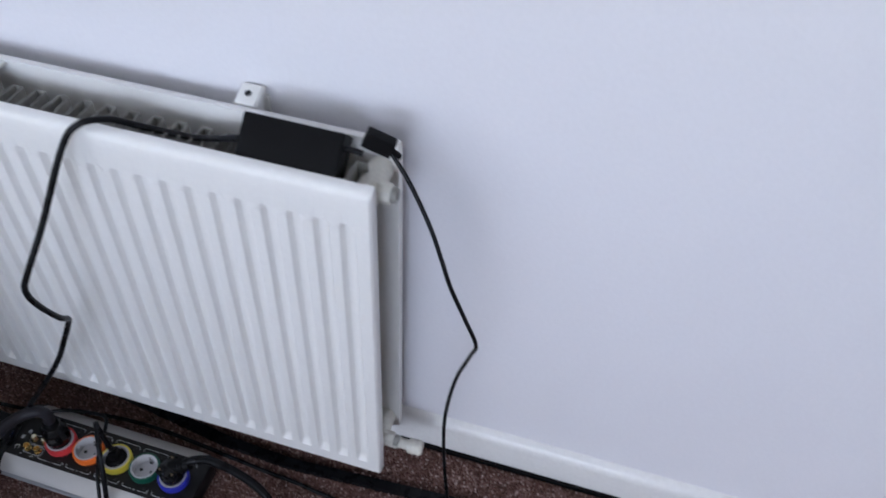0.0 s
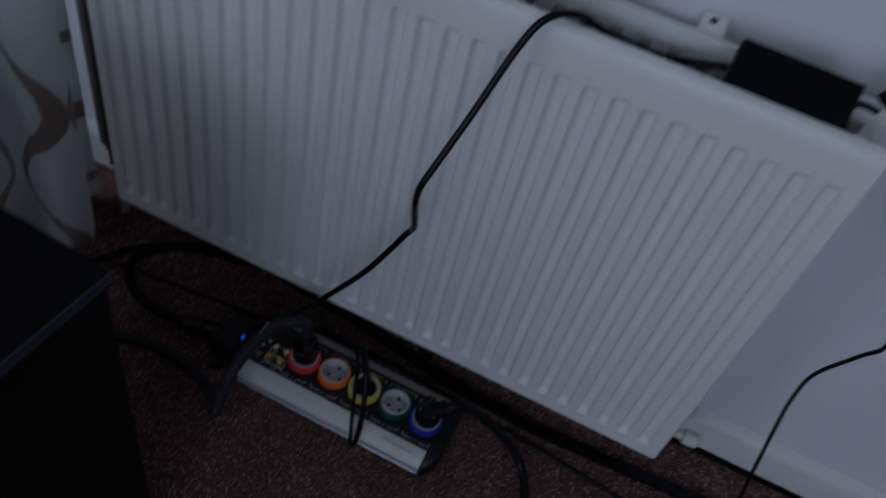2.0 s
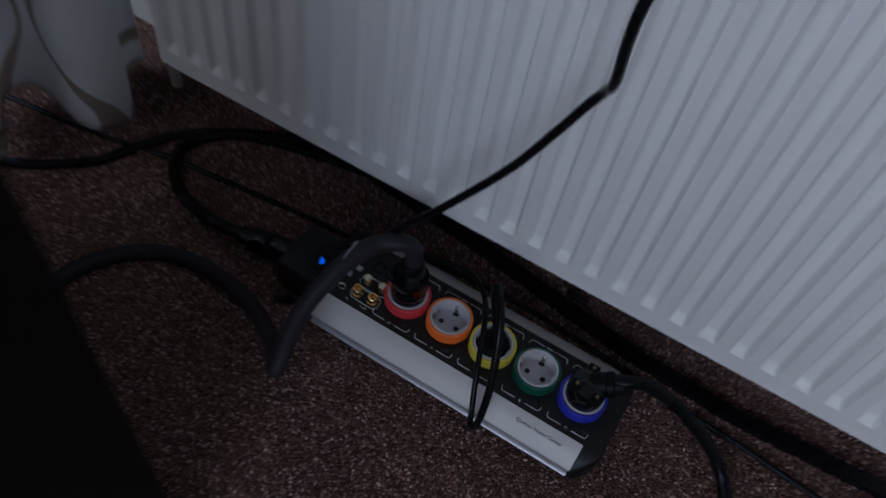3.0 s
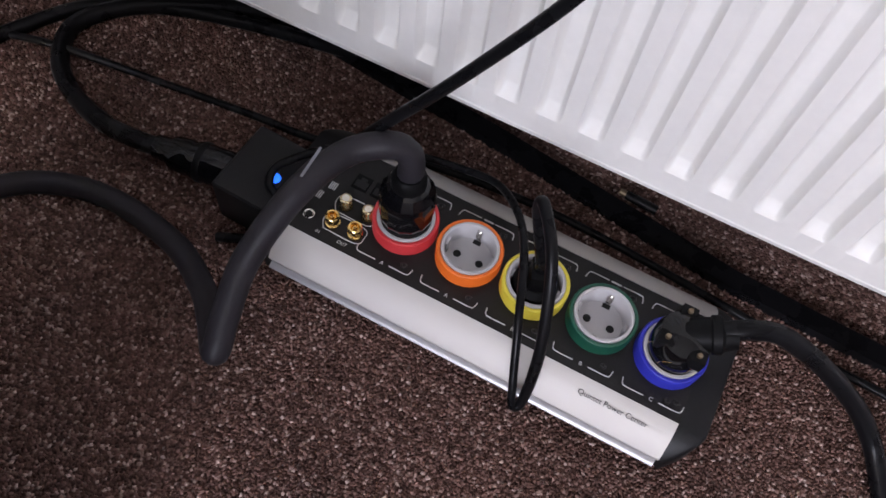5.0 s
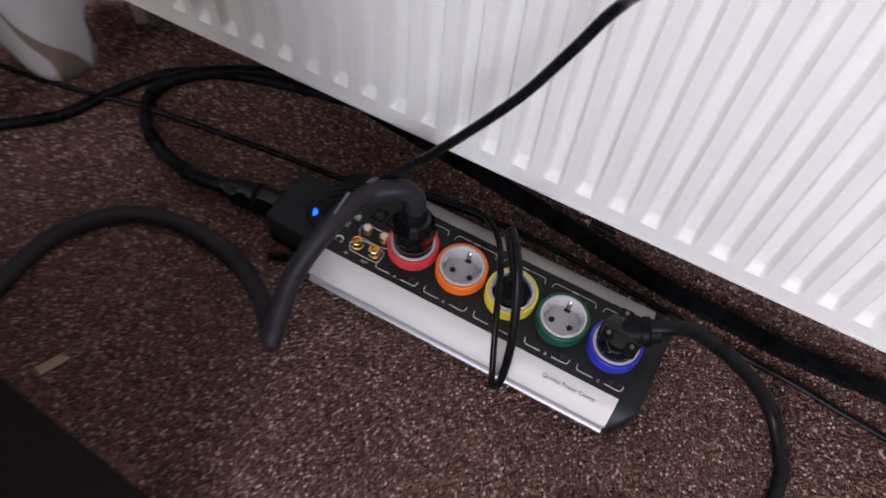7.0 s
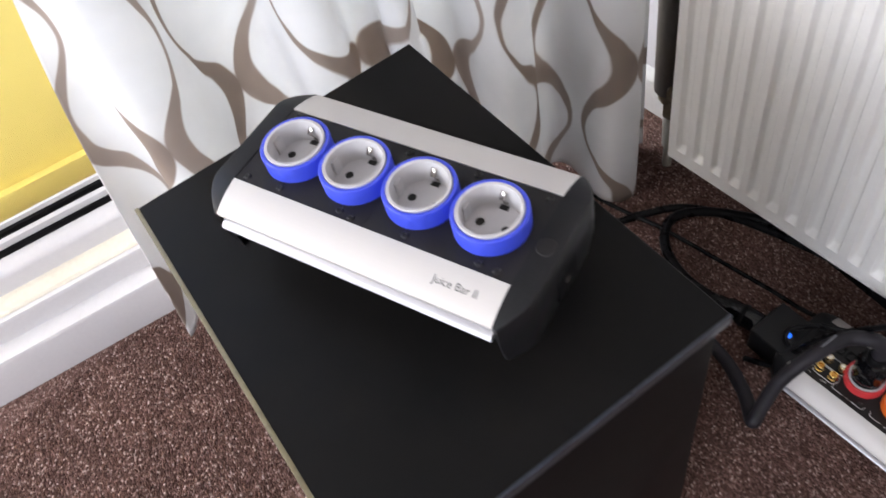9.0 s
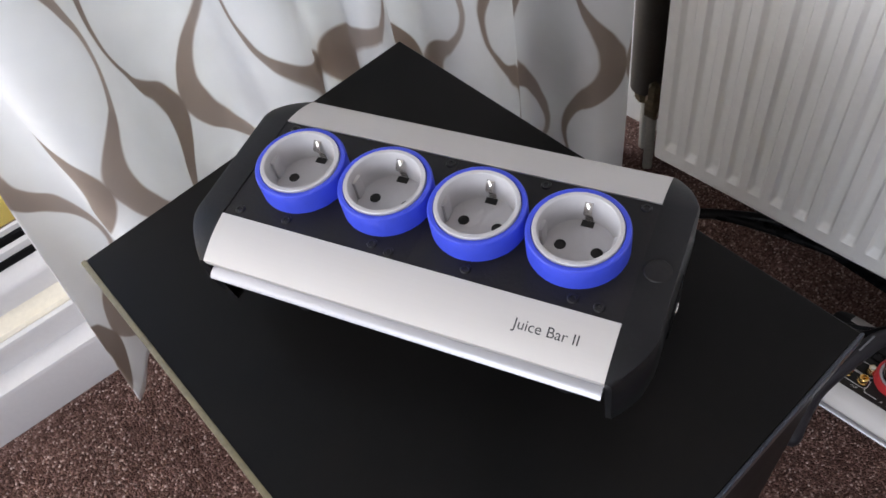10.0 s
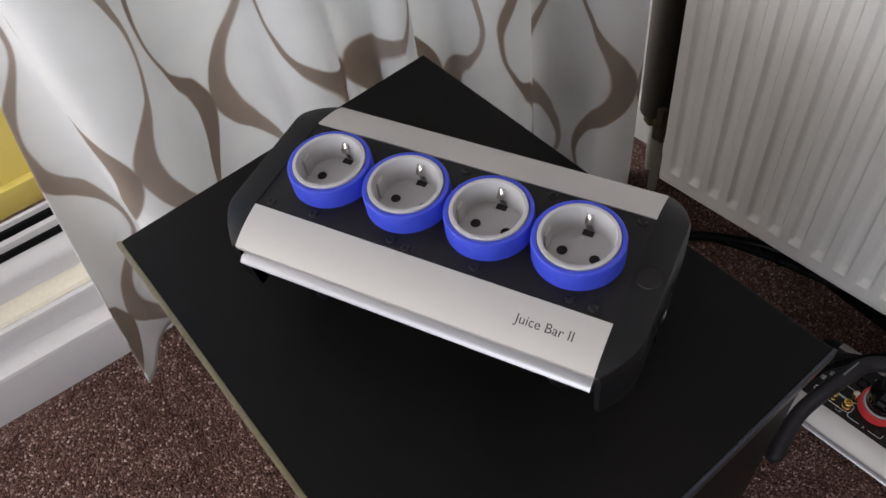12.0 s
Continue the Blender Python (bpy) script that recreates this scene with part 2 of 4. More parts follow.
def box(x0, x1, y0, y1, z0, z1, bevel=0.0, seg=2):
    return add_box(bmesh.new(), x0, x1, y0, y1, z0, z1, bevel, seg)


def lathe(profile, seg=40, m=None, closed=False, bm=None):
    """Turns a profile of (radius, height) about z."""
    bm = bm or bmesh.new()
    rings = []
    for r, z in profile:
        if r <= 1e-6:
            rings.append([bm.verts.new((0, 0, z))])
        else:
            rings.append([bm.verts.new((r * math.cos(2 * math.pi * i / seg), r * math.sin(2 * math.pi * i / seg), z)) for i in range(seg)])
    pairs = list(zip(rings, rings[1:])) + ([(rings[-1], rings[0])] if closed else [])
    for a, b in pairs:
        for i in range(seg):
            j = (i + 1) % seg
            if len(a) == 1 and len(b) == 1:
                continue
            if len(a) == 1:
                bm.faces.new((a[0], b[i], b[j]))
            elif len(b) == 1:
                bm.faces.new((a[i], a[j], b[0]))
            else:
                bm.faces.new((a[i], a[j], b[j], b[i]))
    if m is not None:
        bmesh.ops.transform(bm, matrix=m, verts=bm.verts)
    return bm


def prism(outline, axis, a, b, bm=None):
    """A closed outline of 2D points drawn out along an axis from a to b."""
    bm = bm or bmesh.new()

    def at(p, v):
        return {"x": (v, p[0], p[1]), "y": (p[0], v, p[1]), "z": (p[0], p[1], v)}[axis]
    lo = [bm.verts.new(at(p, a)) for p in outline]
    hi = [bm.verts.new(at(p, b)) for p in outline]
    k = len(outline)
    for i in range(k):
        bm.faces.new((lo[i], lo[(i + 1) % k], hi[(i + 1) % k], hi[i]))
    bm.faces.new(lo)
    bm.faces.new(hi[::-1])
    return bm


def smooth_path(points, steps=10):
    p = [Vector(q) for q in points]
    p = [2 * p[0] - p[1]] + p + [2 * p[-1] - p[-2]]
    out = []
    for a, b, c, d in zip(p, p[1:], p[2:], p[3:]):
        for i in range(steps):
            u = i / steps
            out.append(0.5 * ((2 * b) + (c - a) * u + (2 * a - 5 * b + 4 * c - d) * u * u + (3 * b - a - 3 * c + d) * u ** 3))
    return out + [p[-2]]


def tube(points, radius, steps=10, seg=12, bm=None, taper=None):
    """A round tube along a smooth path."""
    bm = bm or bmesh.new()
    path = smooth_path(points, steps)
    t = (path[1] - path[0]).normalized()
    side = t.orthogonal().normalized()
    rings = []
    for i, q in enumerate(path):
        t2 = (path[min(i + 1, len(path) - 1)] - path[max(i - 1, 0)]).normalized()
        side = (side - side.dot(t2) * t2).normalized()
        up = t2.cross(side)
        r = radius if taper is None else radius * taper(i / (len(path) - 1))
        rings.append([bm.verts.new(q + r * (math.cos(2 * math.pi * k / seg) * side + math.sin(2 * math.pi * k / seg) * up)) for k in range(seg)])
    for a, b in zip(rings, rings[1:]):
        for k in range(seg):
            bm.faces.new((a[k], a[(k + 1) % seg], b[(k + 1) % seg], b[k]))
    bm.faces.new(rings[0][::-1])
    bm.faces.new(rings[-1])
    return bm


def cable(name, points, radius, mat, label, category="cable", steps=10):
    ob = part(name, tube(points, radius, steps), mat, None)
    return tagged(ob, label, category)


def lettering(name, words, size, m, mat, parent):
    cu = bpy.data.curves.new(name, "FONT")
    cu.body, cu.size, cu.align_x, cu.align_y, cu.extrude = words, size, "CENTER", "CENTER", 0.00008
    tmp = bpy.data.objects.new("tmp", cu)
    scene.collection.objects.link(tmp)
    me = bpy.data.meshes.new_from_object(tmp.evaluated_get(bpy.context.evaluated_depsgraph_get()))
    bpy.data.objects.remove(tmp)
    me.materials.append(mat)
    ob = new(name, me)
    ob.parent = parent
    ob.matrix_basis = m
    return ob


# ---- the room ----
tagged(part("floor", box(-2.0, 4.0, -3.6, 0.15, -0.06, 0.0), M_carpet, None, smooth=False), "speckled brown looped wool carpet", "floor", kind="structure")
tagged(part("wall_north", box(-1.9, 4.0, 0.15, 0.27, 0.0, 2.4), M_wall, None, smooth=False), "plain lilac-white painted plaster wall", "wall", kind="structure")
tagged(part("wall_east", box(4.0, 4.12, -3.6, 0.27, 0.0, 2.4), M_wall, None, smooth=False), "plain white painted wall", "wall", kind="structure")
south = bmesh.new()
for x0, x1, z0, z1 in ((-1.9, -1.32, 0, 2.4), (1.10, 4.12, 0, 2.4), (-1.32, 1.10, 0, 1.15), (-1.32, 1.10, 2.22, 2.4)):
    add_box(south, x0, x1, -3.72, -3.6, z0, z1)
tagged(part("wall_south", south, M_wall, None, smooth=False), "white wall with a wide window opening", "wall", kind="structure")
tagged(part("ceiling", box(-1.95, 4.12, -3.72, 0.27, 2.4, 2.5), M_ceiling, None, smooth=False), "white painted ceiling", "ceiling", kind="structure")
sk = bmesh.new()
prof = [(0.15, 0.0), (0.133, 0.0), (0.133, 0.066), (0.136, 0.076), (0.142, 0.082), (0.15, 0.088)]
prism(prof, "x", -1.40, 4.0, sk)
tagged(part("baseboard", sk, M_gloss, None), "white glossy skirting board with dust on its edge", "skirting board", kind="structure")
part("gap_strip", box(-1.0, 4.0, 0.1275, 0.1325, 0.001, 0.012, 0.001), M_black, bpy.data.objects["baseboard"], "dark gap between skirting and carpet")

# the window wall stands a little askew
WEST = pose(-1.45, -0.95, 0, 0, 0, -8.2)
west = bmesh.new()
for y0, y1, z0, z1 in ((-2.9, -2.2, 0, 2.4), (-2.2, 1.02, 2.15, 2.4), (1.02, 1.16, 0, 2.4)):
    add_box(west, -0.22, 0.0, y0, y1, z0, z1)
tagged(part("wall_west", west, M_wall, None, m=WEST, smooth=False), "white wall round a low wide window", "wall", kind="structure")
win = thing("window_1", "white plastic window with cream inner sill and black seals", "window", WEST, kind="structure")
part("plinth", prism([(0.0, 0.0), (0.0, 0.083), (-0.003, 0.089), (-0.035, 0.092), (-0.035, 0.0)], "y", -2.2, 1.02), M_pvc, win, "white board above the carpet")
part("threshold", prism([(-0.035, 0.0), (-0.035, 0.128), (-0.038, 0.134), (-0.046, 0.135), (-0.046, 0.0)], "y", -2.2, 1.02), M_pvc, win)
part("window_sill", prism([(-0.046, 0.0), (-0.046, 0.137), (-0.050, 0.141), (-0.082, 0.144), (-0.082, 0.0)], "y", -2.2, 1.02), M_sill, win, "cream sill with faint stains")
part("window_frame", prism([(-0.082, 0.0), (-0.082, 0.172), (-0.088, 0.182), (-0.110, 0.192), (-0.134, 0.194), (-0.134, 0.0)], "y", -2.2, 1.02), M_pvc, win)
part("seal", prism([(-0.108, 0.190), (-0.108, 0.202), (-0.112, 0.203), (-0.112, 0.190)], "y", -2.2, 1.02), M_black, win, "black rubber seal")
part("glazing_bead", prism([(-0.1125, 0.190), (-0.1125, 0.214), (-0.117, 0.219), (-0.121, 0.215), (-0.121, 0.190)], "y", -2.2, 1.02), M_pvc, win)
part("seal", prism([(-0.1212, 0.192), (-0.1212, 0.226), (-0.126, 0.228), (-0.126, 0.192)], "y", -2.2, 1.02), M_black, win, "black rubber seal")
part("glass_edge", prism([(-0.1263, 0.192), (-0.1263, 0.236), (-0.130, 0.238), (-0.130, 0.192)], "y", -2.2, 1.02), M_pvc, win)
pane = part("pane", box(-0.137, -0.1315, -2.2, 1.02, 0.192, 2.15), M_glass, win, smooth=False)
pane.visible_shadow = False
for y in (-2.2, -1.0, 0.95):
    part("mullion", box(-0.142, -0.085, y, y + 0.07, 0.194, 2.15, 0.006), M_pvc, win)
tagged(part("yellow_board", box(-0.50, -0.46, -2.6, 1.2, 0.0, 0.95, 0.01), M_yellowout, None, m=WEST), "sunlit yellow board standing outside the window", "board")
part("lower_rail", box(-0.458, -0.438, -2.6, 1.2, 0.0, 0.055, 0.004), M_yellowout, bpy.data.objects["yellow_board"])
tagged(part("ground", box(-40, -1.75, -40, 40, -0.08, -0.02), vary(material("garden_paving", (0.3, 0.29, 0.27), 0.9), 0.2, 3, 60, 0.2), None, smooth=False), "pale paving outside the window", "paving", kind="structure")

# ---- curtain ----


# along the curtain: where each fold turns, where each printed wave runs, and how high its belly sits
FOLDS = ((-0.06, 0.1), (0.04, 0.5), (0.16, 1.0), (0.325, 1.5), (0.43, 2.0), (0.505, 2.5), (0.56, 3.0), (0.605, 3.5), (0.725, 4.0), (0.815, 4.5), (0.915, 5.0), (1.0, 5.4), (1.06, 5.8))
WAVES = ((-0.14, 0.0), (-0.06, 0.5), (0.03, 1.0), (0.11, 1.5), (0.195, 2.0), (0.24, 2.5), (0.33, 3.0), (0.42, 3.5), (0.562, 4.0), (0.59, 4.5), (0.675, 5.0), (0.732, 5.5), (0.825, 6.0), (0.886, 6.5), (0.985, 7.0))
BELLIES = ((0.0, 0.44), (0.35, 0.435), (0.55, 0.41), (0.72, 0.29), (0.88, 0.325), (1.0, 0.29))


def between(knots, u):
    return float(np.interp(u, [k[0] for k in knots], [k[1] for k in knots]))


def curtain():
    top, bottom, rows, n = 2.25, 0.012, 52, 330
    a, b = Vector((-1.345, -0.715)), Vector((-1.044, 0.014))
    d = (b - a).normalized()
    side = Vector((d.y, -d.x))
    bm = bmesh.new()
    uvl = bm.loops.layers.uv.new("UVMap")
    grid, uvs = [], []
    # softened fold phase, so that the folds run round
    fine = [-0.08 + 1.10 * i / 400 for i in range(401)]
    turns = np.array([between(FOLDS, u) for u in fine])
    turns = np.convolve(np.pad(turns, 9, mode="edge"), np.ones(19) / 19, "valid")
    for r in range(rows + 1):
        v = r / rows
        z = bottom + (top - bottom) * v ** 1.25
        flare = -0.058 + 0.17 * min(z, 1.2) ** 1.2
        line, tex = [], []
        for i in range(n + 1):
            q = i / n
            u = q * 1.03 + flare * (1 - q) ** 5
            ph = 2 * math.pi * (float(np.interp(u, fine, turns)) + 0.02 * math.sin(9 * v + 3 * u))
            amp = (0.054 - 0.020 * math.exp(-((u - 0.56) / 0.10) ** 2)) * (1.10 - 0.30 * v)
            off = amp * math.cos(ph) + 0.004 * math.sin(2.3 * ph + 1.5 + v) + 0.006 * math.sin(3 * v + 6 * u)
            along = 0.008 * math.sin(2 * ph)
            p = a + (b - a) * u + side * off + d * along
            dip = 0.016 * math.sin(ph * 0.5 + 1.0) + 0.010 * math.sin(23 * u)
            zz = z + max(dip + 0.014, 0.0) * (1 - v) ** 8
            line.append(bm.verts.new((p.x, p.y, zz)))
            tex.append((between(WAVES, u) * 0.160, zz - between(BELLIES, u)))
        grid.append(line)
        uvs.append(tex)
    for r in range(rows):
        for i in range(n):
            f = bm.faces.new((grid[r][i], grid[r][i + 1], grid[r + 1][i + 1], grid[r + 1][i]))
            for lp, (rr, ii) in zip(f.loops, ((r, i), (r, i + 1), (r + 1, i + 1), (r + 1, i))):
                lp[uvl].uv = uvs[rr][ii]
    ob = part("curtain", bm, M_curtain, None)
    ob.modifiers.new("cloth", "SOLIDIFY").thickness = 0.0015
    return tagged(ob, "white floor-length curtain with taupe wavy stripes", "curtain")


curtain()
tagged(part("curtain_rail", tube([(-1.42, -0.95, 2.27), (-1.2, -0.4, 2.27), (-1.0, 0.1, 2.27)], 0.012), M_pvc, None), "white curtain rail under the ceiling", "curtain rail", kind="structure")

# ---- radiator ----
RX0, RX1, RZ0, RZ1 = -0.99, 0.0, 0.103, 0.717


def pressed_panel(front, back, mirror=False):
    """A steel panel pressed with upright channels; front and back are y values."""
    bm = bmesh.new()
    s = 1 if not mirror else -1
    xs = [(RX0, 0), (RX0 + 0.003, 0)]
    for k in range(28, -1, -1):
        c = -0.030 - k * 0.0333
        xs += [(c - 0.0105, 0), (c - 0.0088, 0.25), (c - 0.0062, 0.9), (c - 0.005, 1), (c + 0.005, 1), (c + 0.0062, 0.9), (c + 0.0088, 0.25), (c + 0.0105, 0)]
    xs += [(RX1 - 0.003, 0), (RX1, 0)]
    zs = [(RZ0, 0.004, 0), (RZ0 + 0.0015, 0.001, 0), (RZ0 + 0.006, 0, 0), (RZ0 + 0.0068, 0.0008, 0), (RZ0 + 0.0078, 0, 0), (RZ0 + 0.0275, 0, 0), (RZ0 + 0.0290, 0, 0.25), (RZ0 + 0.0370, 0, 0.95), (RZ0 + 0.040, 0, 1), (0.4, 0, 1),
          (RZ1 - 0.062, 0, 1), (RZ1 - 0.058, 0, 0.9), (RZ1 - 0.053, 0, 0.2), (RZ1 - 0.051, 0, 0), (RZ1 - 0.020, 0, 0), (RZ1 - 0.010, 0.0008, 0), (RZ1 - 0.004, 0.003, 0), (RZ1 - 0.001, 0.007, 0), (RZ1, 0.012, 0)]
    grid = []
    for z, dy, g in zs:
        row = []
        for i, (x, w) in enumerate(xs):
            e = 0.003 if i in (0, len(xs) - 1) else 0.0
            row.append(bm.verts.new((x, front + s * (dy + 0.0084 * g * w + e), z)))
        grid.append(row)
    for a, b in zip(grid, grid[1:]):
        for i in range(len(xs) - 1):
            bm.faces.new((a[i], a[i + 1], b[i + 1], b[i]))
    rim = [e for e in bm.edges if e.is_boundary]
    ret = bmesh.ops.extrude_edge_only(bm, edges=rim)
    for v in [g for g in ret["geom"] if isinstance(g, bmesh.types.BMVert)]:
        v.co.y = back
    bm.faces.ensure_lookup_table()
    bmesh.ops.holes_fill(bm, edges=[e for e in bm.edges if e.is_boundary])
    return bm


rad = thing("radiator", "white double-panel steel radiator with pressed channels, hung on the wall", "radiator", pose(0, 0, 0))
part("front_panel", pressed_panel(0.0, 0.018), M_enamel, rad)
part("back_panel", pressed_panel(0.115, 0.097, True), M_enamel, rad, "slightly greyed rear panel")
fins = bmesh.new()


def convector(y0, y1):
    pts, x = [], RX0 + 0.034
    while x < RX1 - 0.045:
        pts += [(x, y0), (x + 0.0125, y0), (x + 0.0160, y1), (x + 0.0298, y1)]
        x += 0.0333
    for (xa, ya), (xb, yb) in zip(pts, pts[1:]):
        q = [fins.verts.new(c) for c in ((xa, ya, RZ0 + 0.03), (xb, yb, RZ0 + 0.03), (xb, yb, RZ1 - 0.011), (xa, ya, RZ1 - 0.011))]
        fins.faces.new(q)


convector(0.022, 0.066)
bmesh.ops.remove_doubles(fins, verts=fins.verts, dist=1e-5)
fo = part("convector", fins, M_fin, rad, "grey folded steel fins between the panels", smooth=False)
fo.modifiers.new("sheet", "SOLIDIFY").thickness = 0.0018
tagged(fo, kind="stuff")
for x in (-0.553, -0.93):
    part("cross_bar", box(x - 0.013, x + 0.013, 0.010, 0.107, RZ1 - 0.005, RZ1 - 0.001, 0.001), M_enamel, rad)
    part("cross_bar_side", box(x - 0.013, x - 0.011, 0.018, 0.097, RZ1 - 0.03, RZ1 - 0.004), M_enamel, rad)
for z in (RZ1 - 0.038, RZ0 + 0.03):
    for x in (RX1 - 0.022, RX0 + 0.022):
        part("header", lathe([(0, 0), (0.0155, 0), (0.0165, 0.003), (0.0165, 0.076), (0.0155, 0.079), (0, 0.079)], 28, Matrix.Translation((x, 0.018, z)) @ Matrix.Rotation(radians(-90), 4, "X")), M_enamel_old if x > -0.5 else M_enamel, rad, "yellowed pipe joining the two panels")
        s = 1 if x > -0.5 else -1
        part("end_nut", lathe([(0, 0), (0.0135, 0), (0.0135, 0.016), (0.012, 0.019), (0, 0.019)], 8, Matrix.Translation((x + s * 0.010, 0.052, z)) @ Matrix.Rotation(radians(90 * s), 4, "Y")), M_enamel_old, rad)
        part("vent_plug", lathe([(0.0, 0.003), (0.0045, 0.003), (0.0045, 0.007), (0.009, 0.007), (0.0095, 0.004), (0.0095, 0)], 16, Matrix.Translation((x + s * 0.0292, 0.052, z)) @ Matrix.Rotation(radians(90 * s), 4, "Y")), M_fin, rad, "dull metal vent plug")
for x in (-0.207, -0.86):
    br = bmesh.new()
    add_box(br, x - 0.016, x + 0.016, 0.144, 0.1495, RZ1 - 0.14, RZ1 - 0.006, 0.001)
    prism([(0.113, RZ1 - 0.004), (0.113, RZ1 - 0.001), (0.140, RZ1 + 0.009), (0.147, RZ1 + 0.006), (0.147, RZ1 + 0.003), (0.139, RZ1 + 0.006)], "x", x - 0.015, x + 0.012, br)
    prism([(0.117, RZ1 - 0.03), (0.117, RZ1 - 0.002), (0.143, RZ1 + 0.008), (0.138, RZ1 - 0.004), (0.126, RZ1 - 0.03)], "x", x + 0.0125, x + 0.0145, br)
    part("wall_bracket", br, M_enamel, rad, "white steel bracket with a slot")
    part("bracket_slot", lathe([(0, 0.0006), (0.0045, 0.0006), (0.0045, 0)], 14, Matrix.Translation((x - 0.002, 0.128, RZ1 + 0.0050)) @ Matrix.Rotation(radians(20), 4, "X")), M_hole, rad)
# valves at the lower corners
valve = lathe([(0, 0), (0.012, 0), (0.012, 0.012), (0.009, 0.016), (0.009, 0.03), (0.013, 0.032), (0.013, 0.052), (0.010, 0.056), (0, 0.056)], 16, Matrix.Translation((-0.002, 0.06, RZ0 + 0.012)) @ Matrix.Rotation(radians(90), 4, "Y"))
part("lockshield_valve", valve, M_enamel_old, rad, "white capped valve")
lv = lathe([(0, 0), (0.012, 0), (0.012, 0.014), (0.0085, 0.018), (0.0085, 0.034), (0.014, 0.036), (0.014, 0.052), (0, 0.052)], 12, Matrix.Translation((RX0 + 0.004, 0.055, RZ0 + 0.03)) @ Matrix.Rotation(radians(-90), 4, "Y"))
part("valve_body", lv, M_brass, rad, "tarnished brass valve")
part("valve_nut", lathe([(0, 0), (0.014, 0), (0.014, 0.02), (0.010, 0.024), (0.010, 0.045), (0.006, 0.05), (0, 0.05)], 6, Matrix.Translation((RX0 - 0.042, 0.055, RZ0 + 0.03))), M_brass, rad)
part("feed_pipe", tube([(RX0 - 0.042, 0.055, 0.145), (RX0 - 0.042, 0.055, 0.08), (RX0 - 0.044, 0.057, 0.0)], 0.0078), M_enamel_old, rad, "white painted feed pipe")
riser = thing("riser_pipe", "dark grey upright pipe in the corner beside the radiator", "pipe", pose(0, 0, 0))
part("pipe", tube([(-1.022, 0.100, 0.13), (-1.022, 0.100, 1.1), (-1.022, 0.100, 2.4)], 0.0200, 4), M_pipe, riser)
part("second_pipe", tube([(-1.072, 0.098, 0.13), (-1.072, 0.098, 1.1), (-1.072, 0.098, 2.4)], 0.0270, 4, 20), M_pipebrown, riser, "brown-grey boxed pipe")
for x, y in ((-1.022, 0.100), (-1.072, 0.098)):
    part("pipe_tail", tube([(x, y, 0.14), (x + 0.003, y - 0.004, 0.07), (x + 0.006, y - 0.006, 0.0)], 0.0085, 6), M_enamel_old, riser, "white painted pipe tail")
    part("collar", lathe([(0.0086, 0), (0.019, 0.001), (0.019, 0.014), (0.0235, 0.016), (0.0235, 0.030), (0.018, 0.032), (0.018, 0.040), (0.0086, 0.041)], 8, Matrix.Translation((x, y, 0.105))), M_brass, riser, "tarnished brass union")

# ---- mains adapter on the radiator ----
psu = thing("power_adapter", "black plastic mains adapter wedged slantwise on top of the radiator", "power adapter", pose(-0.113, 0.045, 0.714, 46, 0, -1))
part("case", box(-0.063, 0.063, -0.021, 0.035, -0.016, 0.016, 0.003, 3), M_black, psu)
part("seam", box(-0.0633, 0.0633, -0.0213, 0.0353, -0.001, 0.000), M_hole, psu)
part("lead_stub", tube([(0.062, 0.018, 0.006), (0.074, 0.019, 0.007), (0.086, 0.018, 0.006)], 0.0036), M_rubber, psu)
dc = thing("cable_plug", "small square black inline connector hanging from the adapter", "connector", pose(-0.012, 0.064, 0.742, 0, 24, 10))
part("shell", box(-0.018, 0.018, -0.007, 0.007, -0.011, 0.011, 0.002), M_black, dc)
part("strain_relief", lathe([(0, 0), (0.005, 0), (0.0035, 0.014), (0, 0.014)], 12, Matrix.Translation((0.016, 0, -0.004)) @ Matrix.Rotation(radians(100), 4, "Y")), M_rubber, dc)
cable("thin_cable", [(0.003, 0.064, 0.730), (0.030, 0.052, 0.700), (0.060, 0.035, 0.657), (0.080, 0.021, 0.620), (0.094, 0.012, 0.590), (0.115, 0.014, 0.535), (0.1315, 0.020, 0.482), (0.124, 0.033, 0.440), (0.1055, 0.047, 0.366), (0.099, 0.030, 0.325), (0.100, 0.008, 0.285), (0.110, -0.012, 0.210), (0.122, -0.026, 0.140), (0.140, -0.045, 0.060), (0.165, -0.07, 0.006), (0.21, -0.12, 0.004)], 0.0028, M_rubber, "thin kinked black lead hanging down the wall")
cable("adapter_mains_cord", [(-0.178, 0.042, 0.722), (-0.24, 0.046, 0.704), (-0.305, 0.040, 0.708), (-0.335, 0.018, 0.727), (-0.362, -0.004, 0.726), (-0.380, -0.022, 0.697), (-0.403, -0.066, 0.614), (-0.420, -0.102, 0.556), (-0.427, -0.112, 0.530), (-0.430, -0.104, 0.492), (-0.432, -0.082, 0.440), (-0.440, -0.063, 0.412), (-0.450, -0.060, 0.390), (-0.464, -0.064, 0.358), (-0.493, -0.070, 0.298), (-0.543, -0.080, 0.219), (-0.578, -0.084, 0.168), (-0.608, -0.084, 0.120), (-0.634, -0.096, 0.078), (-0.652, -0.118, 0.040), (-0.664, -0.136, 0.016), (-0.70, -0.150, 0.006)], 0.0042, M_rubber, "black mains cord hanging from the adapter over the radiator")

# ---- power strips ----


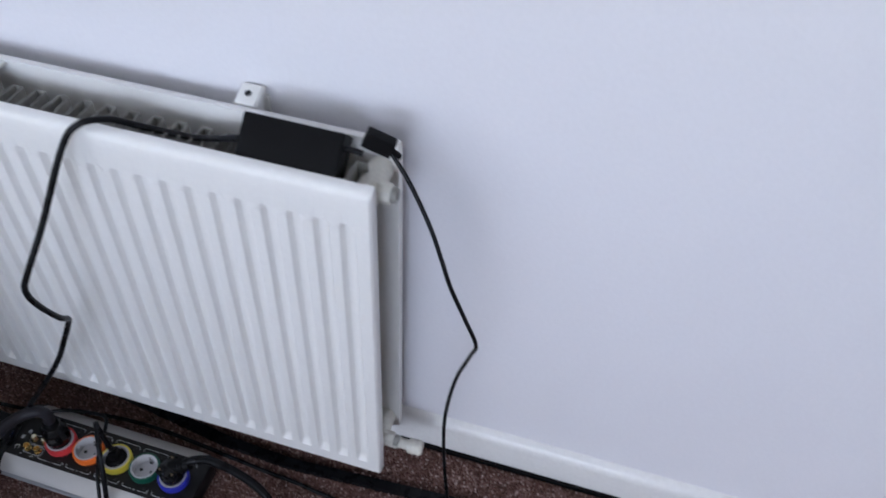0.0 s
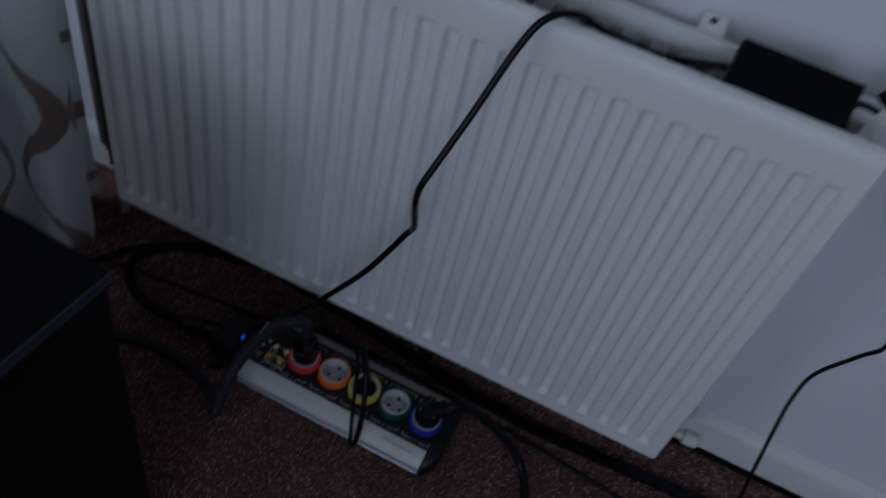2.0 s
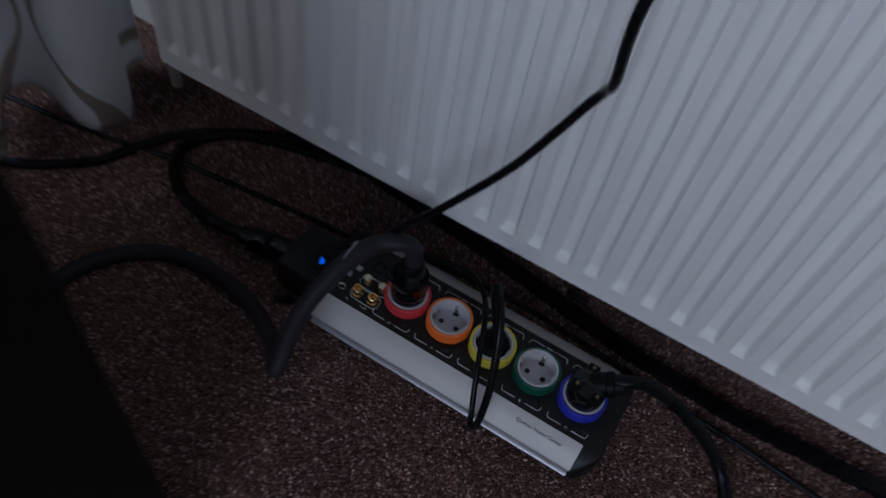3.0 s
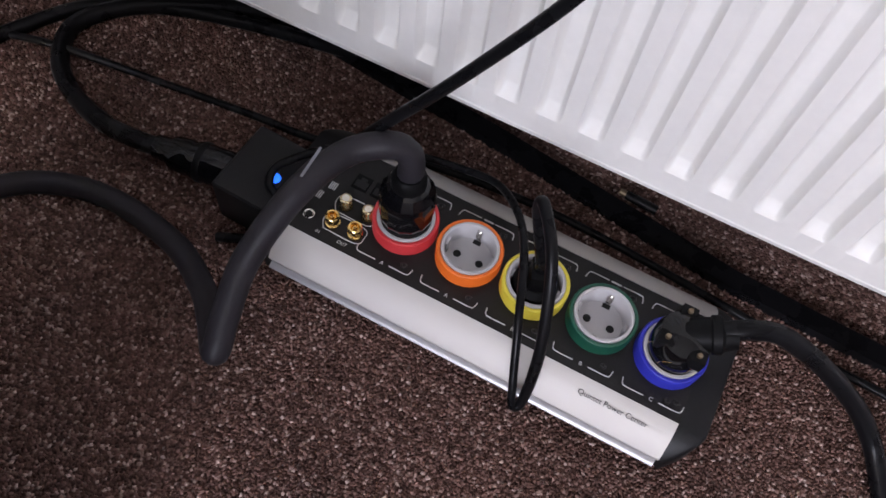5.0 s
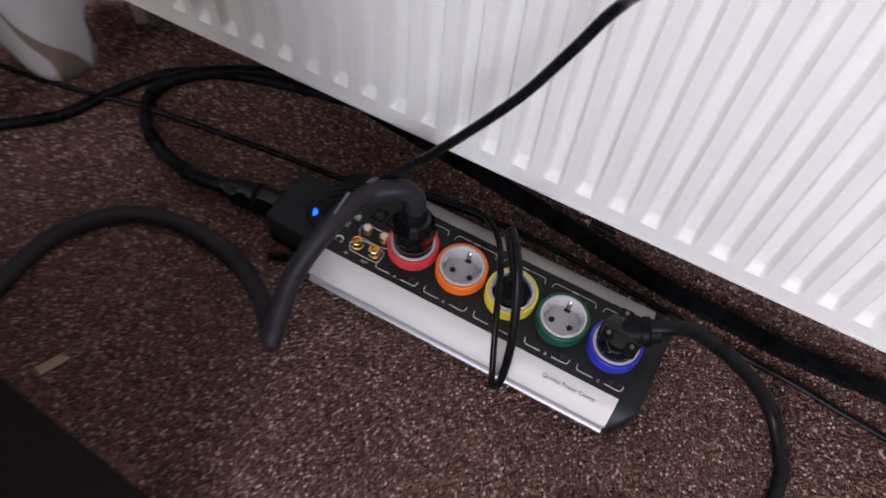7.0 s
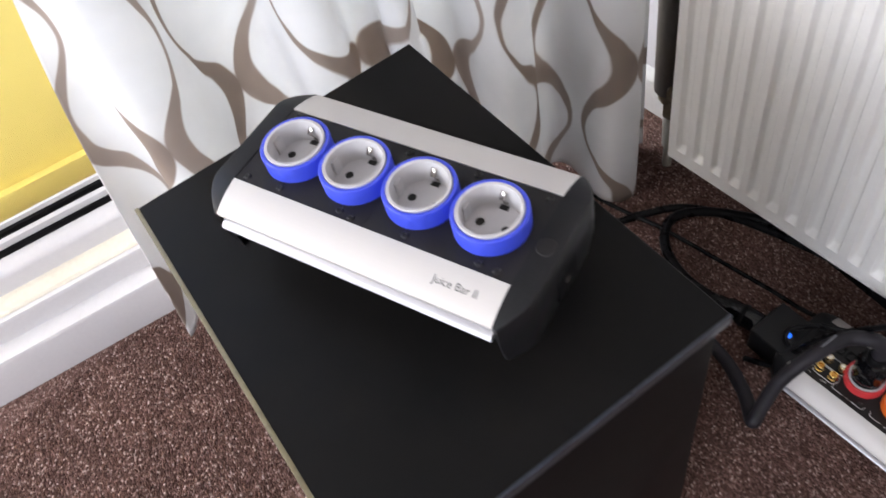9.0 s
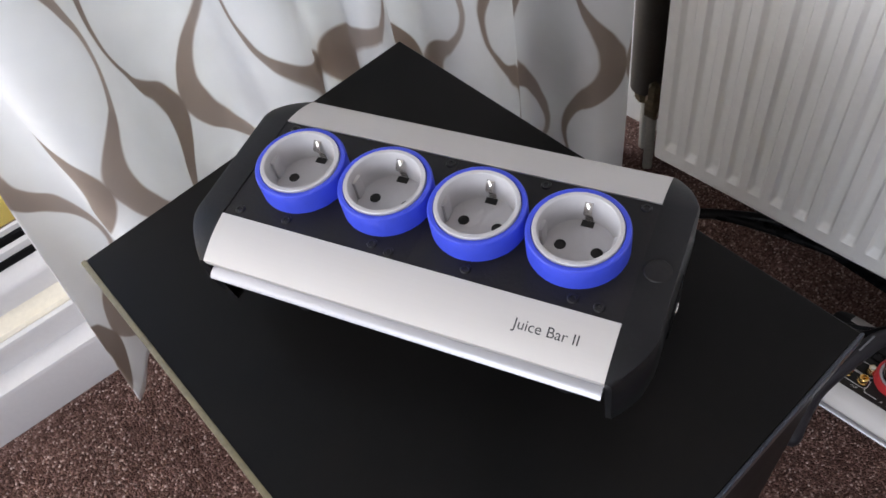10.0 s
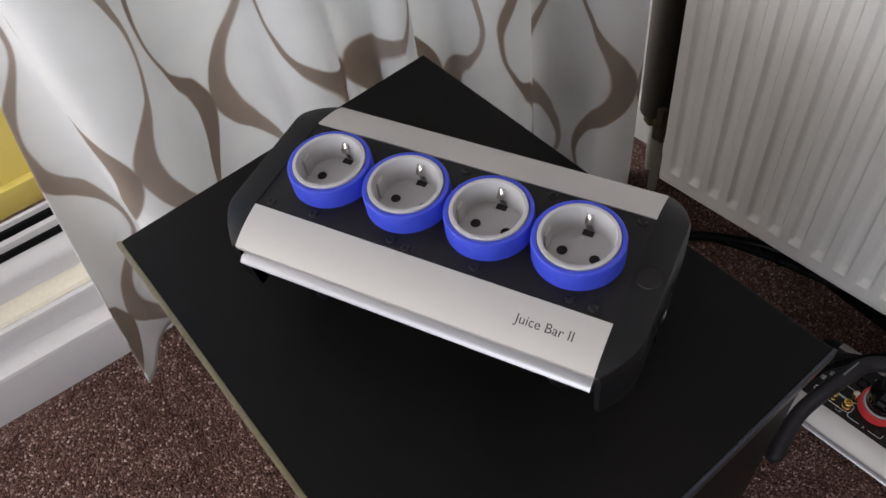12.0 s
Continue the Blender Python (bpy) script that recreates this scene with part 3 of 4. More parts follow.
def socket_parts(parent, cx, z, k, ring, spin=0.0):
    """One recessed earthed socket with its coloured ring, on a plate at height z."""
    T = Matrix.Translation((cx, 0, z)) @ Matrix.Rotation(spin, 4, "Z") @ Matrix.Diagonal((k, k, k, 1))
    r = part("socket_ring", lathe([(0.0226, 0.0), (0.0226, 0.0130), (0.0231, 0.0140), (0.0250, 0.0141), (0.0257, 0.0136), (0.0260, 0.0125), (0.0260, 0.0)], 56, T), ring, parent)
    prof = [(0.0225, 0.0), (0.0225, 0.0146), (0.0221, 0.0151), (0.0203, 0.0151), (0.0198, 0.0146), (0.0196, 0.0130), (0.0193, 0.0120), (0.0192, -0.0020), (0.0188, -0.0030), (0.0, -0.0030)]
    ins = lathe(prof, 56, T)
    for s in (-1, 1):
        add = bmesh.new()
        add_box(add, s * 0.0185 - 0.0012, s * 0.0185 + 0.0012, -0.0035, 0.0035, -0.003, 0.0100, 0.0006)
        bmesh.ops.transform(add, matrix=T, verts=add.verts)
        part("guide_rib", add, M_socket, r)
    part("socket_insert", ins, M_socket, r, "pale grey recessed socket")
    for s in (-1, 1):
        part("contact_hole", lathe([(0.0031, -0.0029), (0.0030, -0.0026), (0.0024, -0.0026), (0.0023, -0.0029), (0.0, -0.0029)], 18, T @ Matrix.Translation((s * 0.0095, 0, 0))), M_hole, r)
        clip = bmesh.new()
        pts = [(0.0186, -0.003), (0.0180, 0.0015), (0.0155, 0.0050), (0.0152, 0.0070), (0.0182, 0.0108), (0.0190, 0.0114)]
        w = 0.0021
        q = [[clip.verts.new((x, s * y, zz)) for x in (-w, w)] for y, zz in pts]
        for a, b in zip(q, q[1:]):
            clip.faces.new((a[0], a[1], b[1], b[0]))
        bmesh.ops.transform(clip, matrix=T, verts=clip.verts)
        co = part("earth_clip", clip, M_steel, r, "shiny bent metal clip")
        co.modifiers.new("sheet", "SOLIDIFY").thickness = 0.0006
        part("clip_slot", box(-0.0032, 0.0032, s * 0.0150 - 0.0008, s * 0.0150 + 0.0030, -0.0029, -0.0024), M_hole, r, m=T)
    return r


def screw(parent, x, y, z, r=0.0026):
    o = part("screw", lathe([(0.0, 0.0004), (r * 0.42, 0.0004), (r * 0.5, 0.0011), (r * 0.85, 0.0010), (r, 0.0)], 16, Matrix.Translation((x, y, z))), M_screw, parent)
    part("screw_recess", lathe([(0, 0.0007), (r * 0.42, 0.0007), (r * 0.42, 0.0)], 6, Matrix.Translation((x, y, z))), M_hole, o)


def plate_with_holes(x0, x1, hw, centres, r, z, pitch):
    bm = bmesh.new()
    seg = 48

    def quad(a, b, c, d):
        bm.faces.new([bm.verts.new((*p, z)) for p in (a, b, c, d)])
    h = pitch / 2
    quad((x0, -hw), (centres[0] - h, -hw), (centres[0] - h, hw), (x0, hw))
    quad((centres[-1] + h, -hw), (x1, -hw), (x1, hw), (centres[-1] + h, hw))
    for c in centres:
        inner, outer = [], []
        for i in range(seg):
            a = 2 * math.pi * i / seg + math.pi / 4
            ca, sa = math.cos(a), math.sin(a)
            f = 1 / max(abs(ca) / h, abs(sa) / hw)
            inner.append(bm.verts.new((c + r * ca, r * sa, z)))
            outer.append(bm.verts.new((c + max(-h, min(h, f * ca)), max(-hw, min(hw, f * sa)), z)))
        # corners of the cell
        cor = [(math.atan2(sy * hw, sx * h) % (2 * math.pi), (c + sx * h, sy * hw)) for sx in (-1, 1) for sy in (-1, 1)]
        for ang, p in cor:
            i = min(range(seg), key=lambda q: abs(((2 * math.pi * q / seg + math.pi / 4) - ang + math.pi) % (2 * math.pi) - math.pi))
            outer[i].co.x, outer[i].co.y = p
        for i in range(seg):
            j = (i + 1) % seg
            bm.faces.new((inner[i], inner[j], outer[j], outer[i]))
    bmesh.ops.remove_doubles(bm, verts=bm.verts, dist=1e-6)
    rim = [e for e in bm.edges if e.is_boundary]
    ret = bmesh.ops.extrude_edge_only(bm, edges=rim)
    for v in [g for g in ret["geom"] if isinstance(g, bmesh.types.BMVert)]:
        v.co.z -= 0.006
    return bm


def wing_profile(hw, out, drop, z, n=9):
    """The convex curve of a side trim, from the plate's edge outwards and down."""
    pts = []
    for i in range(n):
        a = i / (n - 1)
        ang = math.pi / 2 * (0.10 + 0.80 * a)
        s0, s1 = math.sin(math.pi / 2 * 0.10), math.sin(math.pi / 2 * 0.90)
        c0, c1 = math.cos(math.pi / 2 * 0.10), math.cos(math.pi / 2 * 0.90)
        pts.append((hw + (out - hw) * (0.65 * a + 0.35 * (math.sin(ang) - s0) / (s1 - s0)), z - drop * (0.35 * a + 0.65 * (c0 - math.cos(ang)) / (c0 - c1))))
    return pts


def power_strip(name, label, m, x0, x1, height, lift, centres, pitch, k, rings, cap, hw=0.0445, out=0.0685, drop=0.019, deep=1.0):
    """An aluminium power strip; x0..x1 is the trim's length, height the plate's, lift the underside's."""
    t = thing(name, label, "power strip", m)
    part("top_plate", plate_with_holes(x0, x1, hw, centres, 0.0224 * k, height, pitch), M_plate, t, "matt black top plate")
    wing = wing_profile(hw + 0.0004, out, drop, height + 0.0006)
    for s, nm in ((-1, "front_trim"), (1, "back_trim")):
        o = [(s * a, b) for a, b in wing]
        o += [(s * (out - 0.0005), height - drop - 0.0030), (s * (out - 0.0060), height - drop - 0.0032), (s * (out - 0.0065), height - drop - 0.0010), (s * (hw + 0.0004), height - 0.006)]
        tr = part(nm, prism(o, "x", x0, x1), M_alu, t, "curved brushed aluminium trim")
        ch = [(s * (out - 0.0045), height - drop - 0.0030), (s * (out - 0.0046), height - drop - 0.0062 * deep), (s * (out + 0.0004), height - drop - 0.0074 * deep), (s * (out + 0.0026), height - drop - 0.0088 * deep), (s * (out + 0.0032), height - drop - 0.0088 * deep - 0.0011), (s * (out + 0.0024), height - drop - 0.0088 * deep - 0.0025), (s * (out - 0.0100), height - drop - 0.0088 * deep - 0.0028), (s * (out - 0.0100), height - drop - 0.0030)]
        part("lower_rail", prism(ch, "x", x0 + 0.001, x1 - 0.001), M_alubright, tr, "bright aluminium lower rail")
    body = [(-hw + 0.002, height - 0.010), (-out + 0.0102, height - drop - 0.004), (-out + 0.0102, height - drop - 0.012), (-out + 0.016, lift), (out - 0.016, lift), (out - 0.0102, height - drop - 0.012), (out - 0.0102, height - drop - 0.004), (hw - 0.002, height - 0.010)]
    part("chassis", prism(body, "x", x0 + 0.002, x1 - 0.002), M_black, t)
    full = [(-a, b) for a, b in wing[::-1]] + [(v, height + 0.0006) for v in (-hw * 0.75, -hw * 0.5, -hw * 0.25, 0.0, hw * 0.25, hw * 0.5, hw * 0.75)] + wing
    for s, xe in ((-1, x0), (1, x1)):
        bm = bmesh.new()
        rows = []
        for v, zz in full:
            w = cap * (1 - 0.80 * max(0.0, (abs(v) / out - 0.62) / 0.38) ** 1.6)
            zl = max(lift + 0.002, height - drop - 0.024)
            pts = [(0.0, zz), (w - 0.0035, zz), (w - 0.0010, zz - 0.0009), (w, zz - 0.0035), (w, max(zl, lift + 0.008)), (w * 0.82, lift), (0.0, lift)]
            shrink = [1, 1, 1, 1, 1, 0.92, 0.92]
            rows.append([bm.verts.new((xe + s * a, v * f, b)) for (a, b), f in zip(pts, shrink)])
        for a, b in zip(rows, rows[1:]):
            for i in range(len(a) - 1):
                bm.faces.new((a[i], a[i + 1], b[i + 1], b[i]))
        bm.faces.new(rows[0])
        bm.faces.new(rows[-1][::-1])
        part("end_cap", bm, M_cap, t, "dark grey rounded end cap")
    if lift > 0.004:
        for x in (x0 + 0.03, x1 - 0.03):
            for y in (-out * 0.5, out * 0.5):
                part("foot", lathe([(0, 0), (0.008, 0), (0.010, 0.002), (0.009, lift + 0.003), (0, lift + 0.003)], 18, Matrix.Translation((x, y, 0))), M_rubber, t, "black rubber foot")
    for c, nm in zip(centres, rings):
        socket_parts(t, c, height, k, RINGS[nm])
    return t


# the five-way strip on the carpet
QZ = 0.047
quint = power_strip("five_way_power_strip", "aluminium power strip with five coloured socket rings on the carpet", pose(-0.452, -0.0865, 0, 0, 0, -0.3),
                    -0.193, 0.134, QZ, 0.003, [-0.110, -0.055, 0.0, 0.055, 0.110], 0.055, 1.0, ["red", "orange", "yellow", "green", "dark_blue"], 0.022)
lettering("printed_name", "Quintet Power Center", 0.0058, Matrix.Translation((0.0885, -0.0555, QZ - 0.0038)) @ Matrix.Rotation(radians(25), 4, "X"), M_ink, quint)
for c, ch in zip((-0.110, -0.055, 0.0, 0.055, 0.110), "AABBC"):
    for s in (-1, 1):
        for y, sy in ((-0.0375, 1), (0.0365, -1)):
            mk = tube([(c + s * 0.0060, y, QZ + 0.0003), (c + s * 0.0195, y, QZ + 0.0003), (c + s * 0.0225, y + sy * 0.0015, QZ + 0.0003), (c + s * 0.0235, y + sy * 0.006, QZ + 0.0003)], 0.00042, 4, 6)
            part("printed_line", mk, M_print, quint)
    lettering("printed_letter", ch, 0.0045, Matrix.Translation((c, -0.0377, QZ + 0.0003)), M_print, quint)
    part("printed_word", box(c - 0.004, c + 0.004, 0.0358, 0.0372, QZ, QZ + 0.0003), M_print, quint, "small white print")
for c in (-0.0825, -0.0275, 0.0275, 0.0825, 0.128):
    screw(quint, c - 0.012 if c < 0.1 else c, -0.031, QZ)
    screw(quint, c - 0.012 if c < 0.1 else c - 0.001, 0.030, QZ, 0.0034)
screw(quint, 0.121, -0.033, QZ)
# aerial and network sockets
for i, (x, y) in enumerate(((-0.160, -0.026), (-0.140, -0.026), (-0.159, -0.0075), (-0.139, -0.0075))):
    if i < 2:
        o = part("aerial_socket", lathe([(0.0060, 0), (0.0060, 0.002), (0.0048, 0.0025), (0.0048, 0.0040), (0.0056, 0.0045), (0.0056, 0.0108), (0.0050, 0.0114), (0.0038, 0.0112), (0.0036, 0.004), (0, 0.004)], 24, Matrix.Translation((x, y, QZ))), M_gold, quint, "gold-plated aerial socket")
        part("centre_contact", lathe([(0.0016, 0.004), (0.0016, 0.010), (0.0009, 0.0102), (0.0008, 0.006), (0, 0.006)], 12, Matrix.Translation((x, y, QZ))), M_gold, o)
    else:
        o = part("threaded_socket", lathe([(0.0066, 0), (0.0066, 0.0022)], 6, Matrix.Translation((x, y, QZ))), M_goldpale, quint, "pale gold threaded socket")
        bmz = lathe([(0.0052, 0.0)] + [(0.0045 + (0.0003 if j % 2 else 0), 0.0022 + 0.0008 * j) for j in range(12)] + [(0.0036, 0.0118), (0, 0.0118)], 22, Matrix.Translation((x, y, QZ)))
        part("thread", bmz, M_goldpale, o)
        part("insulator", lathe([(0.0030, 0.0118), (0.0028, 0.0122), (0.0006, 0.0122), (0, 0.0112)], 16, Matrix.Translation((x, y, QZ))), M_pin, o)
for y0, y1 in ((-0.0335, -0.0185), (-0.0155, -0.0)):
    for sx in (0,):
        pts = [(-0.164, y0, QZ + 0.0003), (-0.136, y0, QZ + 0.0003), (-0.132, (y0 + y1) / 2, QZ + 0.0003), (-0.136, y1, QZ + 0.0003), (-0.164, y1, QZ + 0.0003), (-0.168, (y0 + y1) / 2, QZ + 0.0003), (-0.164, y0, QZ + 0.0003)]
        part("printed_outline", tube(pts, 0.0004, 5, 6), M_print, quint)
lettering("printed_word", "OUT", 0.0038, Matrix.Translation((-0.1445, -0.0385, QZ + 0.0003)), M_print, quint)
lettering("printed_word", "IN", 0.0036, Matrix.Translation((-0.166, -0.0385, QZ + 0.0003)), M_print, quint)
for x in (-0.1585, -0.1415):
    o = part("network_socket", box(x - 0.0070, x + 0.0070, 0.0100, 0.0240, QZ - 0.001, QZ + 0.0009, 0.0004), M_black, quint)
    part("socket_opening", prism([(x - 0.0052, 0.0120), (x + 0.0052, 0.0120), (x + 0.0052, 0.0185), (x + 0.0025, 0.0185), (x + 0.0025, 0.0215), (x - 0.0025, 0.0215), (x - 0.0025, 0.0185), (x - 0.0052, 0.0185)], "z", QZ + 0.0009, QZ + 0.0013), M_hole, o)
j = part("earth_jack", lathe([(0.0046, 0), (0.0046, 0.0012), (0.0040, 0.0016), (0.0028, 0.0014), (0.0026, 0.0003), (0, 0.0003)], 24, Matrix.Translation((-0.180, -0.0285, QZ))), M_steel, quint, "steel-rimmed round jack")
part("jack_hole", lathe([(0.0026, 0.0010), (0.0014, 0.0010), (0.0012, 0.0004), (0, 0.0004)], 16, Matrix.Translation((-0.180, -0.0285, QZ))), M_hole, j)
for kx in range(4):
    for ky in range(2):
        part("printed_word", box(-0.186 + 0.0016 * kx + 0.006 * ky, -0.1853 + 0.0016 * kx + 0.006 * ky, -0.012 + 0.012 * ky, -0.005 + 0.012 * ky, QZ, QZ + 0.0003), M_print, quint, "small white print")

# inlet block and its lamp
inlet = thing("inlet_filter_block", "black plastic inlet block with a blue lamp, at the strip's end", "inlet block", pose(-0.683, -0.0965, 0, 0, 0, -2))
part("case", box(-0.028, 0.0275, -0.034, 0.034, 0.002, 0.050, 0.004, 3), M_cap, inlet)
part("lamp", lathe([(0.0048, 0), (0.0045, 0.0014), (0.003, 0.0020), (0, 0.0022)], 20, Matrix.Translation((0.012, -0.004, 0.0500))), M_led, inlet, "glowing blue round lamp")
part("flange", box(-0.031, -0.027, -0.024, 0.024, 0.008, 0.044, 0.0015), M_black, inlet)
iec = thing("cable_connector", "black glossy round mains connector pushed into the inlet block", "connector", pose(-0.742, -0.106, 0.028, 0, -90, 8))
part("shell", lathe([(0, -0.030), (0.0145, -0.030), (0.0165, -0.026), (0.0168, 0.002), (0.0150, 0.006), (0.0155, 0.010), (0.0150, 0.022), (0.0110, 0.028), (0.0100, 0.040), (0, 0.040)], 24), M_glossblack, iec)
part("clamp_ring", lathe([(0.0169, -0.006), (0.0175, -0.005), (0.0175, -0.001), (0.0169, 0.0)], 24), M_black, iec)
cable("inlet_cable", [(-0.770, -0.110, 0.028), (-0.800, -0.112, 0.024), (-0.840, -0.108, 0.014), (-0.888, -0.094, 0.0085), (-0.925, -0.069, 0.0085), (-0.942, -0.030, 0.0085), (-0.920, 0.010, 0.0085), (-0.870, 0.046, 0.0085), (-0.80, 0.080, 0.0085), (-0.70, 0.100, 0.0085), (-0.5, 0.110, 0.0085)], 0.0082, M_rubber, "thick black mains cable curving under the radiator")
cable("floor_cable", [(-1.30, -0.22, 0.007), (-1.12, -0.19, 0.007), (-1.02, -0.125, 0.007), (-0.985, -0.060, 0.007), (-0.950, -0.006, 0.0075), (-0.890, 0.032, 0.007), (-0.80, 0.060, 0.007), (-0.68, 0.082, 0.007)], 0.0068, M_rubber, "black cable on the carpet under the radiator")
cable("thin_floor_cable", [(-1.2, -0.10, 0.004), (-1.03, -0.075, 0.004), (-0.939, -0.058, 0.010), (-0.829, -0.040, 0.004), (-0.744, -0.030, 0.004), (-0.683, -0.024, 0.004), (-0.60, 0.000, 0.004), (-0.45, 0.012, 0.004), (-0.228, -0.006, 0.004), (-0.163, -0.010, 0.004), (-0.101, -0.017, 0.004), (0.05, -0.03, 0.004), (0.3, -0.04, 0.004)], 0.0036, M_rubber, "thin black cable lying on the carpet")
cable("coiled_lead", [(-0.640, -0.045, 0.030), (-0.648, -0.066, 0.060), (-0.655, -0.074, 0.063), (-0.664, -0.084, 0.061), (-0.673, -0.097, 0.058), (-0.670, -0.110, 0.055), (-0.660, -0.114, 0.050)], 0.0034, M_rubber, "thin black lead curled round the blue lamp")
# flat black strip under the radiator
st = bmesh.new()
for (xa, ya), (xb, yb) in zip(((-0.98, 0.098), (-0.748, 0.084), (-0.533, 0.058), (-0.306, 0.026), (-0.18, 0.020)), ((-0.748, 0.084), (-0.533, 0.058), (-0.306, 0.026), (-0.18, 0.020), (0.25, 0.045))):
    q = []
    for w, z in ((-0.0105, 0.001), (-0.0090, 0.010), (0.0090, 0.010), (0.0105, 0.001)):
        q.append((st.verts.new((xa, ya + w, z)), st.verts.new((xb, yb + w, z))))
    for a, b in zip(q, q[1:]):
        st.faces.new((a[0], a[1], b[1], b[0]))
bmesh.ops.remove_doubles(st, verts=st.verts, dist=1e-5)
tagged(part("flat_black_strip", st, M_rubber, None), "flat black strip along the carpet under the radiator", "cable cover")

# red socket: tall plug and thick cable
plug = thing("barrel_plug", "tall polished black barrel plug in the red socket", "plug", pose(-0.562, -0.0865, QZ, 0, 0, 0))
part("barrel", lathe([(0, -0.001), (0.0188, -0.001), (0.0190, 0.012), (0.0190, 0.020), (0.0205, 0.022), (0.0212, 0.026), (0.0214, 0.046), (0.0206, 0.051), (0.0160, 0.059), (0.0132, 0.061), (0, 0.061)], 14), M_glossblack, plug, smooth=False)
part("collar", lathe([(0.0190, 0.0150), (0.0197, 0.0155), (0.0197, 0.0185), (0.0190, 0.019)], 40), M_black, plug)
part("gland", lathe([(0, 0.060), (0.0128, 0.060), (0.0132, 0.062), (0.0126, 0.070), (0.0103, 0.073), (0, 0.073)], 28), M_black, plug)
part("printed_band", box(-0.006, 0.006, -0.0194, -0.0188, 0.008, 0.011), M_print, plug, "small grey print")
thick = cable("thick_mains_cable", [(-0.562, -0.0865, 0.114), (-0.562, -0.084, 0.128), (-0.566, -0.084, 0.140), (-0.577, -0.090, 0.147), (-0.599, -0.108, 0.144), (-0.610, -0.150, 0.146), (-0.622, -0.196, 0.118), (-0.619, -0.230, 0.098), (-0.615, -0.249, 0.086), (-0.620, -0.247, 0.079), (-0.641, -0.226, 0.064), (-0.667, -0.205, 0.046), (-0.714, -0.179, 0.025), (-0.782, -0.165, 0.0125), (-0.833, -0.172, 0.0105), (-0.872, -0.196, 0.0105), (-0.905, -0.245, 0.0105), (-0.912, -0.310, 0.0105), (-0.895, -0.365, 0.0105)], 0.0097, M_jacket, "very thick dark mains cable arching from barrel plug to carpet")
for f, (px, py, pz), ln in ((0, (-0.6080, -0.138, 0.1625), 0.026), (1, (-0.6185, -0.176, 0.1380), 0.016), (2, (-0.6215, -0.198, 0.1215), 0.010)):
    part("printed_band", box(-ln / 2, ln / 2, -0.0010, 0.0010, -0.0001, 0.0002), M_worn, thick, "worn pale print", m=Matrix.Translation((px, py, pz - 0.0008)) @ (Vector((-0.010, -0.042, -0.030))).to_track_quat("X", "Z").to_matrix().to_4x4())

# yellow socket: small plug
p2 = thing("cord_plug", "small black mains plug in the yellow socket", "plug", pose(-0.452, -0.0865, QZ, 0, 0, 20))
part("body", lathe([(0, -0.001), (0.0180, -0.001), (0.0182, 0.008), (0.0170, 0.013), (0.0120, 0.017), (0, 0.017)], 32), M_black, p2)
part("grip", box(-0.007, 0.007, -0.010, 0.010, 0.012, 0.034, 0.003), M_black, p2)
part("strain_relief", lathe([(0, 0.03), (0.0058, 0.03), (0.0045, 0.045), (0, 0.045)], 14), M_rubber, p2)

strip_cord = part("strip_cord", tube([(-0.650, -0.060, 0.056), (-0.628, -0.048, 0.056), (-0.605, -0.034, 0.054), (-0.575, -0.024, 0.053), (-0.545, -0.019, 0.053), (-0.513, -0.024, 0.062), (-0.486, -0.055, 0.085), (-0.468, -0.090, 0.100), (-0.451, -0.130, 0.085), (-0.435, -0.162, 0.052), (-0.428, -0.172, 0.034), (-0.423, -0.166, 0.038), (-0.428, -0.145, 0.085), (-0.446, -0.110, 0.135), (-0.466, -0.082, 0.148), (-0.470, -0.078, 0.137), (-0.460, -0.084, 0.108), (-0.454, -0.086, 0.088)], 0.0031, 10, 12, None, lambda a: 1.0 + 0.38 * min(1.0, max(0.0, (a - 0.60) * 12))), M_rubber, None)
tagged(strip_cord, "thin black cord looped over the power strip", "cable")

# blue socket: angled plug
p3 = thing("angled_plug", "black angled plug with fine gold lines in the blue socket", "plug", pose(-0.342, -0.0865, QZ, 0, 0, 0))
part("body", lathe([(0, -0.001), (0.0188, -0.001), (0.0188, 0.015), (0.0205, 0.017), (0.0205, 0.032), (0.0185, 0.040), (0.008, 0.046), (0, 0.046)], 32), M_glossblack, p3)
part("neck", lathe([(0, -0.005), (0.0125, -0.005), (0.0130, 0.004), (0.0125, 0.012), (0.0140, 0.013), (0.0140, 0.019), (0.0115, 0.021), (0.0105, 0.030), (0, 0.030)], 24, Matrix.Translation((0.004, 0.004, 0.036)) @ Matrix.Rotation(radians(20), 4, "Z") @ Matrix.Rotation(radians(72), 4, "Y")), M_black, p3)
for a in (0.6, 1.5, 2.4, 3.5, 4.3, 5.3):
    part("gold_line", tube([(0.0206 * math.cos(a), 0.0206 * math.sin(a), 0.018), (0.0206 * math.cos(a + 0.1), 0.0206 * math.sin(a + 0.1), 0.025), (0.0206 * math.cos(a + 0.35), 0.0206 * math.sin(a + 0.35), 0.031)], 0.00035, 4, 6), M_gold, p3)
for kx, ky in ((0.012, -0.013), (-0.012, -0.010), (-0.004, 0.016)):
    part("clamp_screw", lathe([(0, 0.0452), (0.0018, 0.0452), (0.0021, 0.044), (0.0021, 0.030)], 10, Matrix.Translation((kx, ky, 0))), M_brass, p3, "small gold screw")
    part("clamp_block", box(kx - 0.006, kx + 0.006, ky - 0.005, ky + 0.005, 0.030, 0.043, 0.0015), M_black, p3)
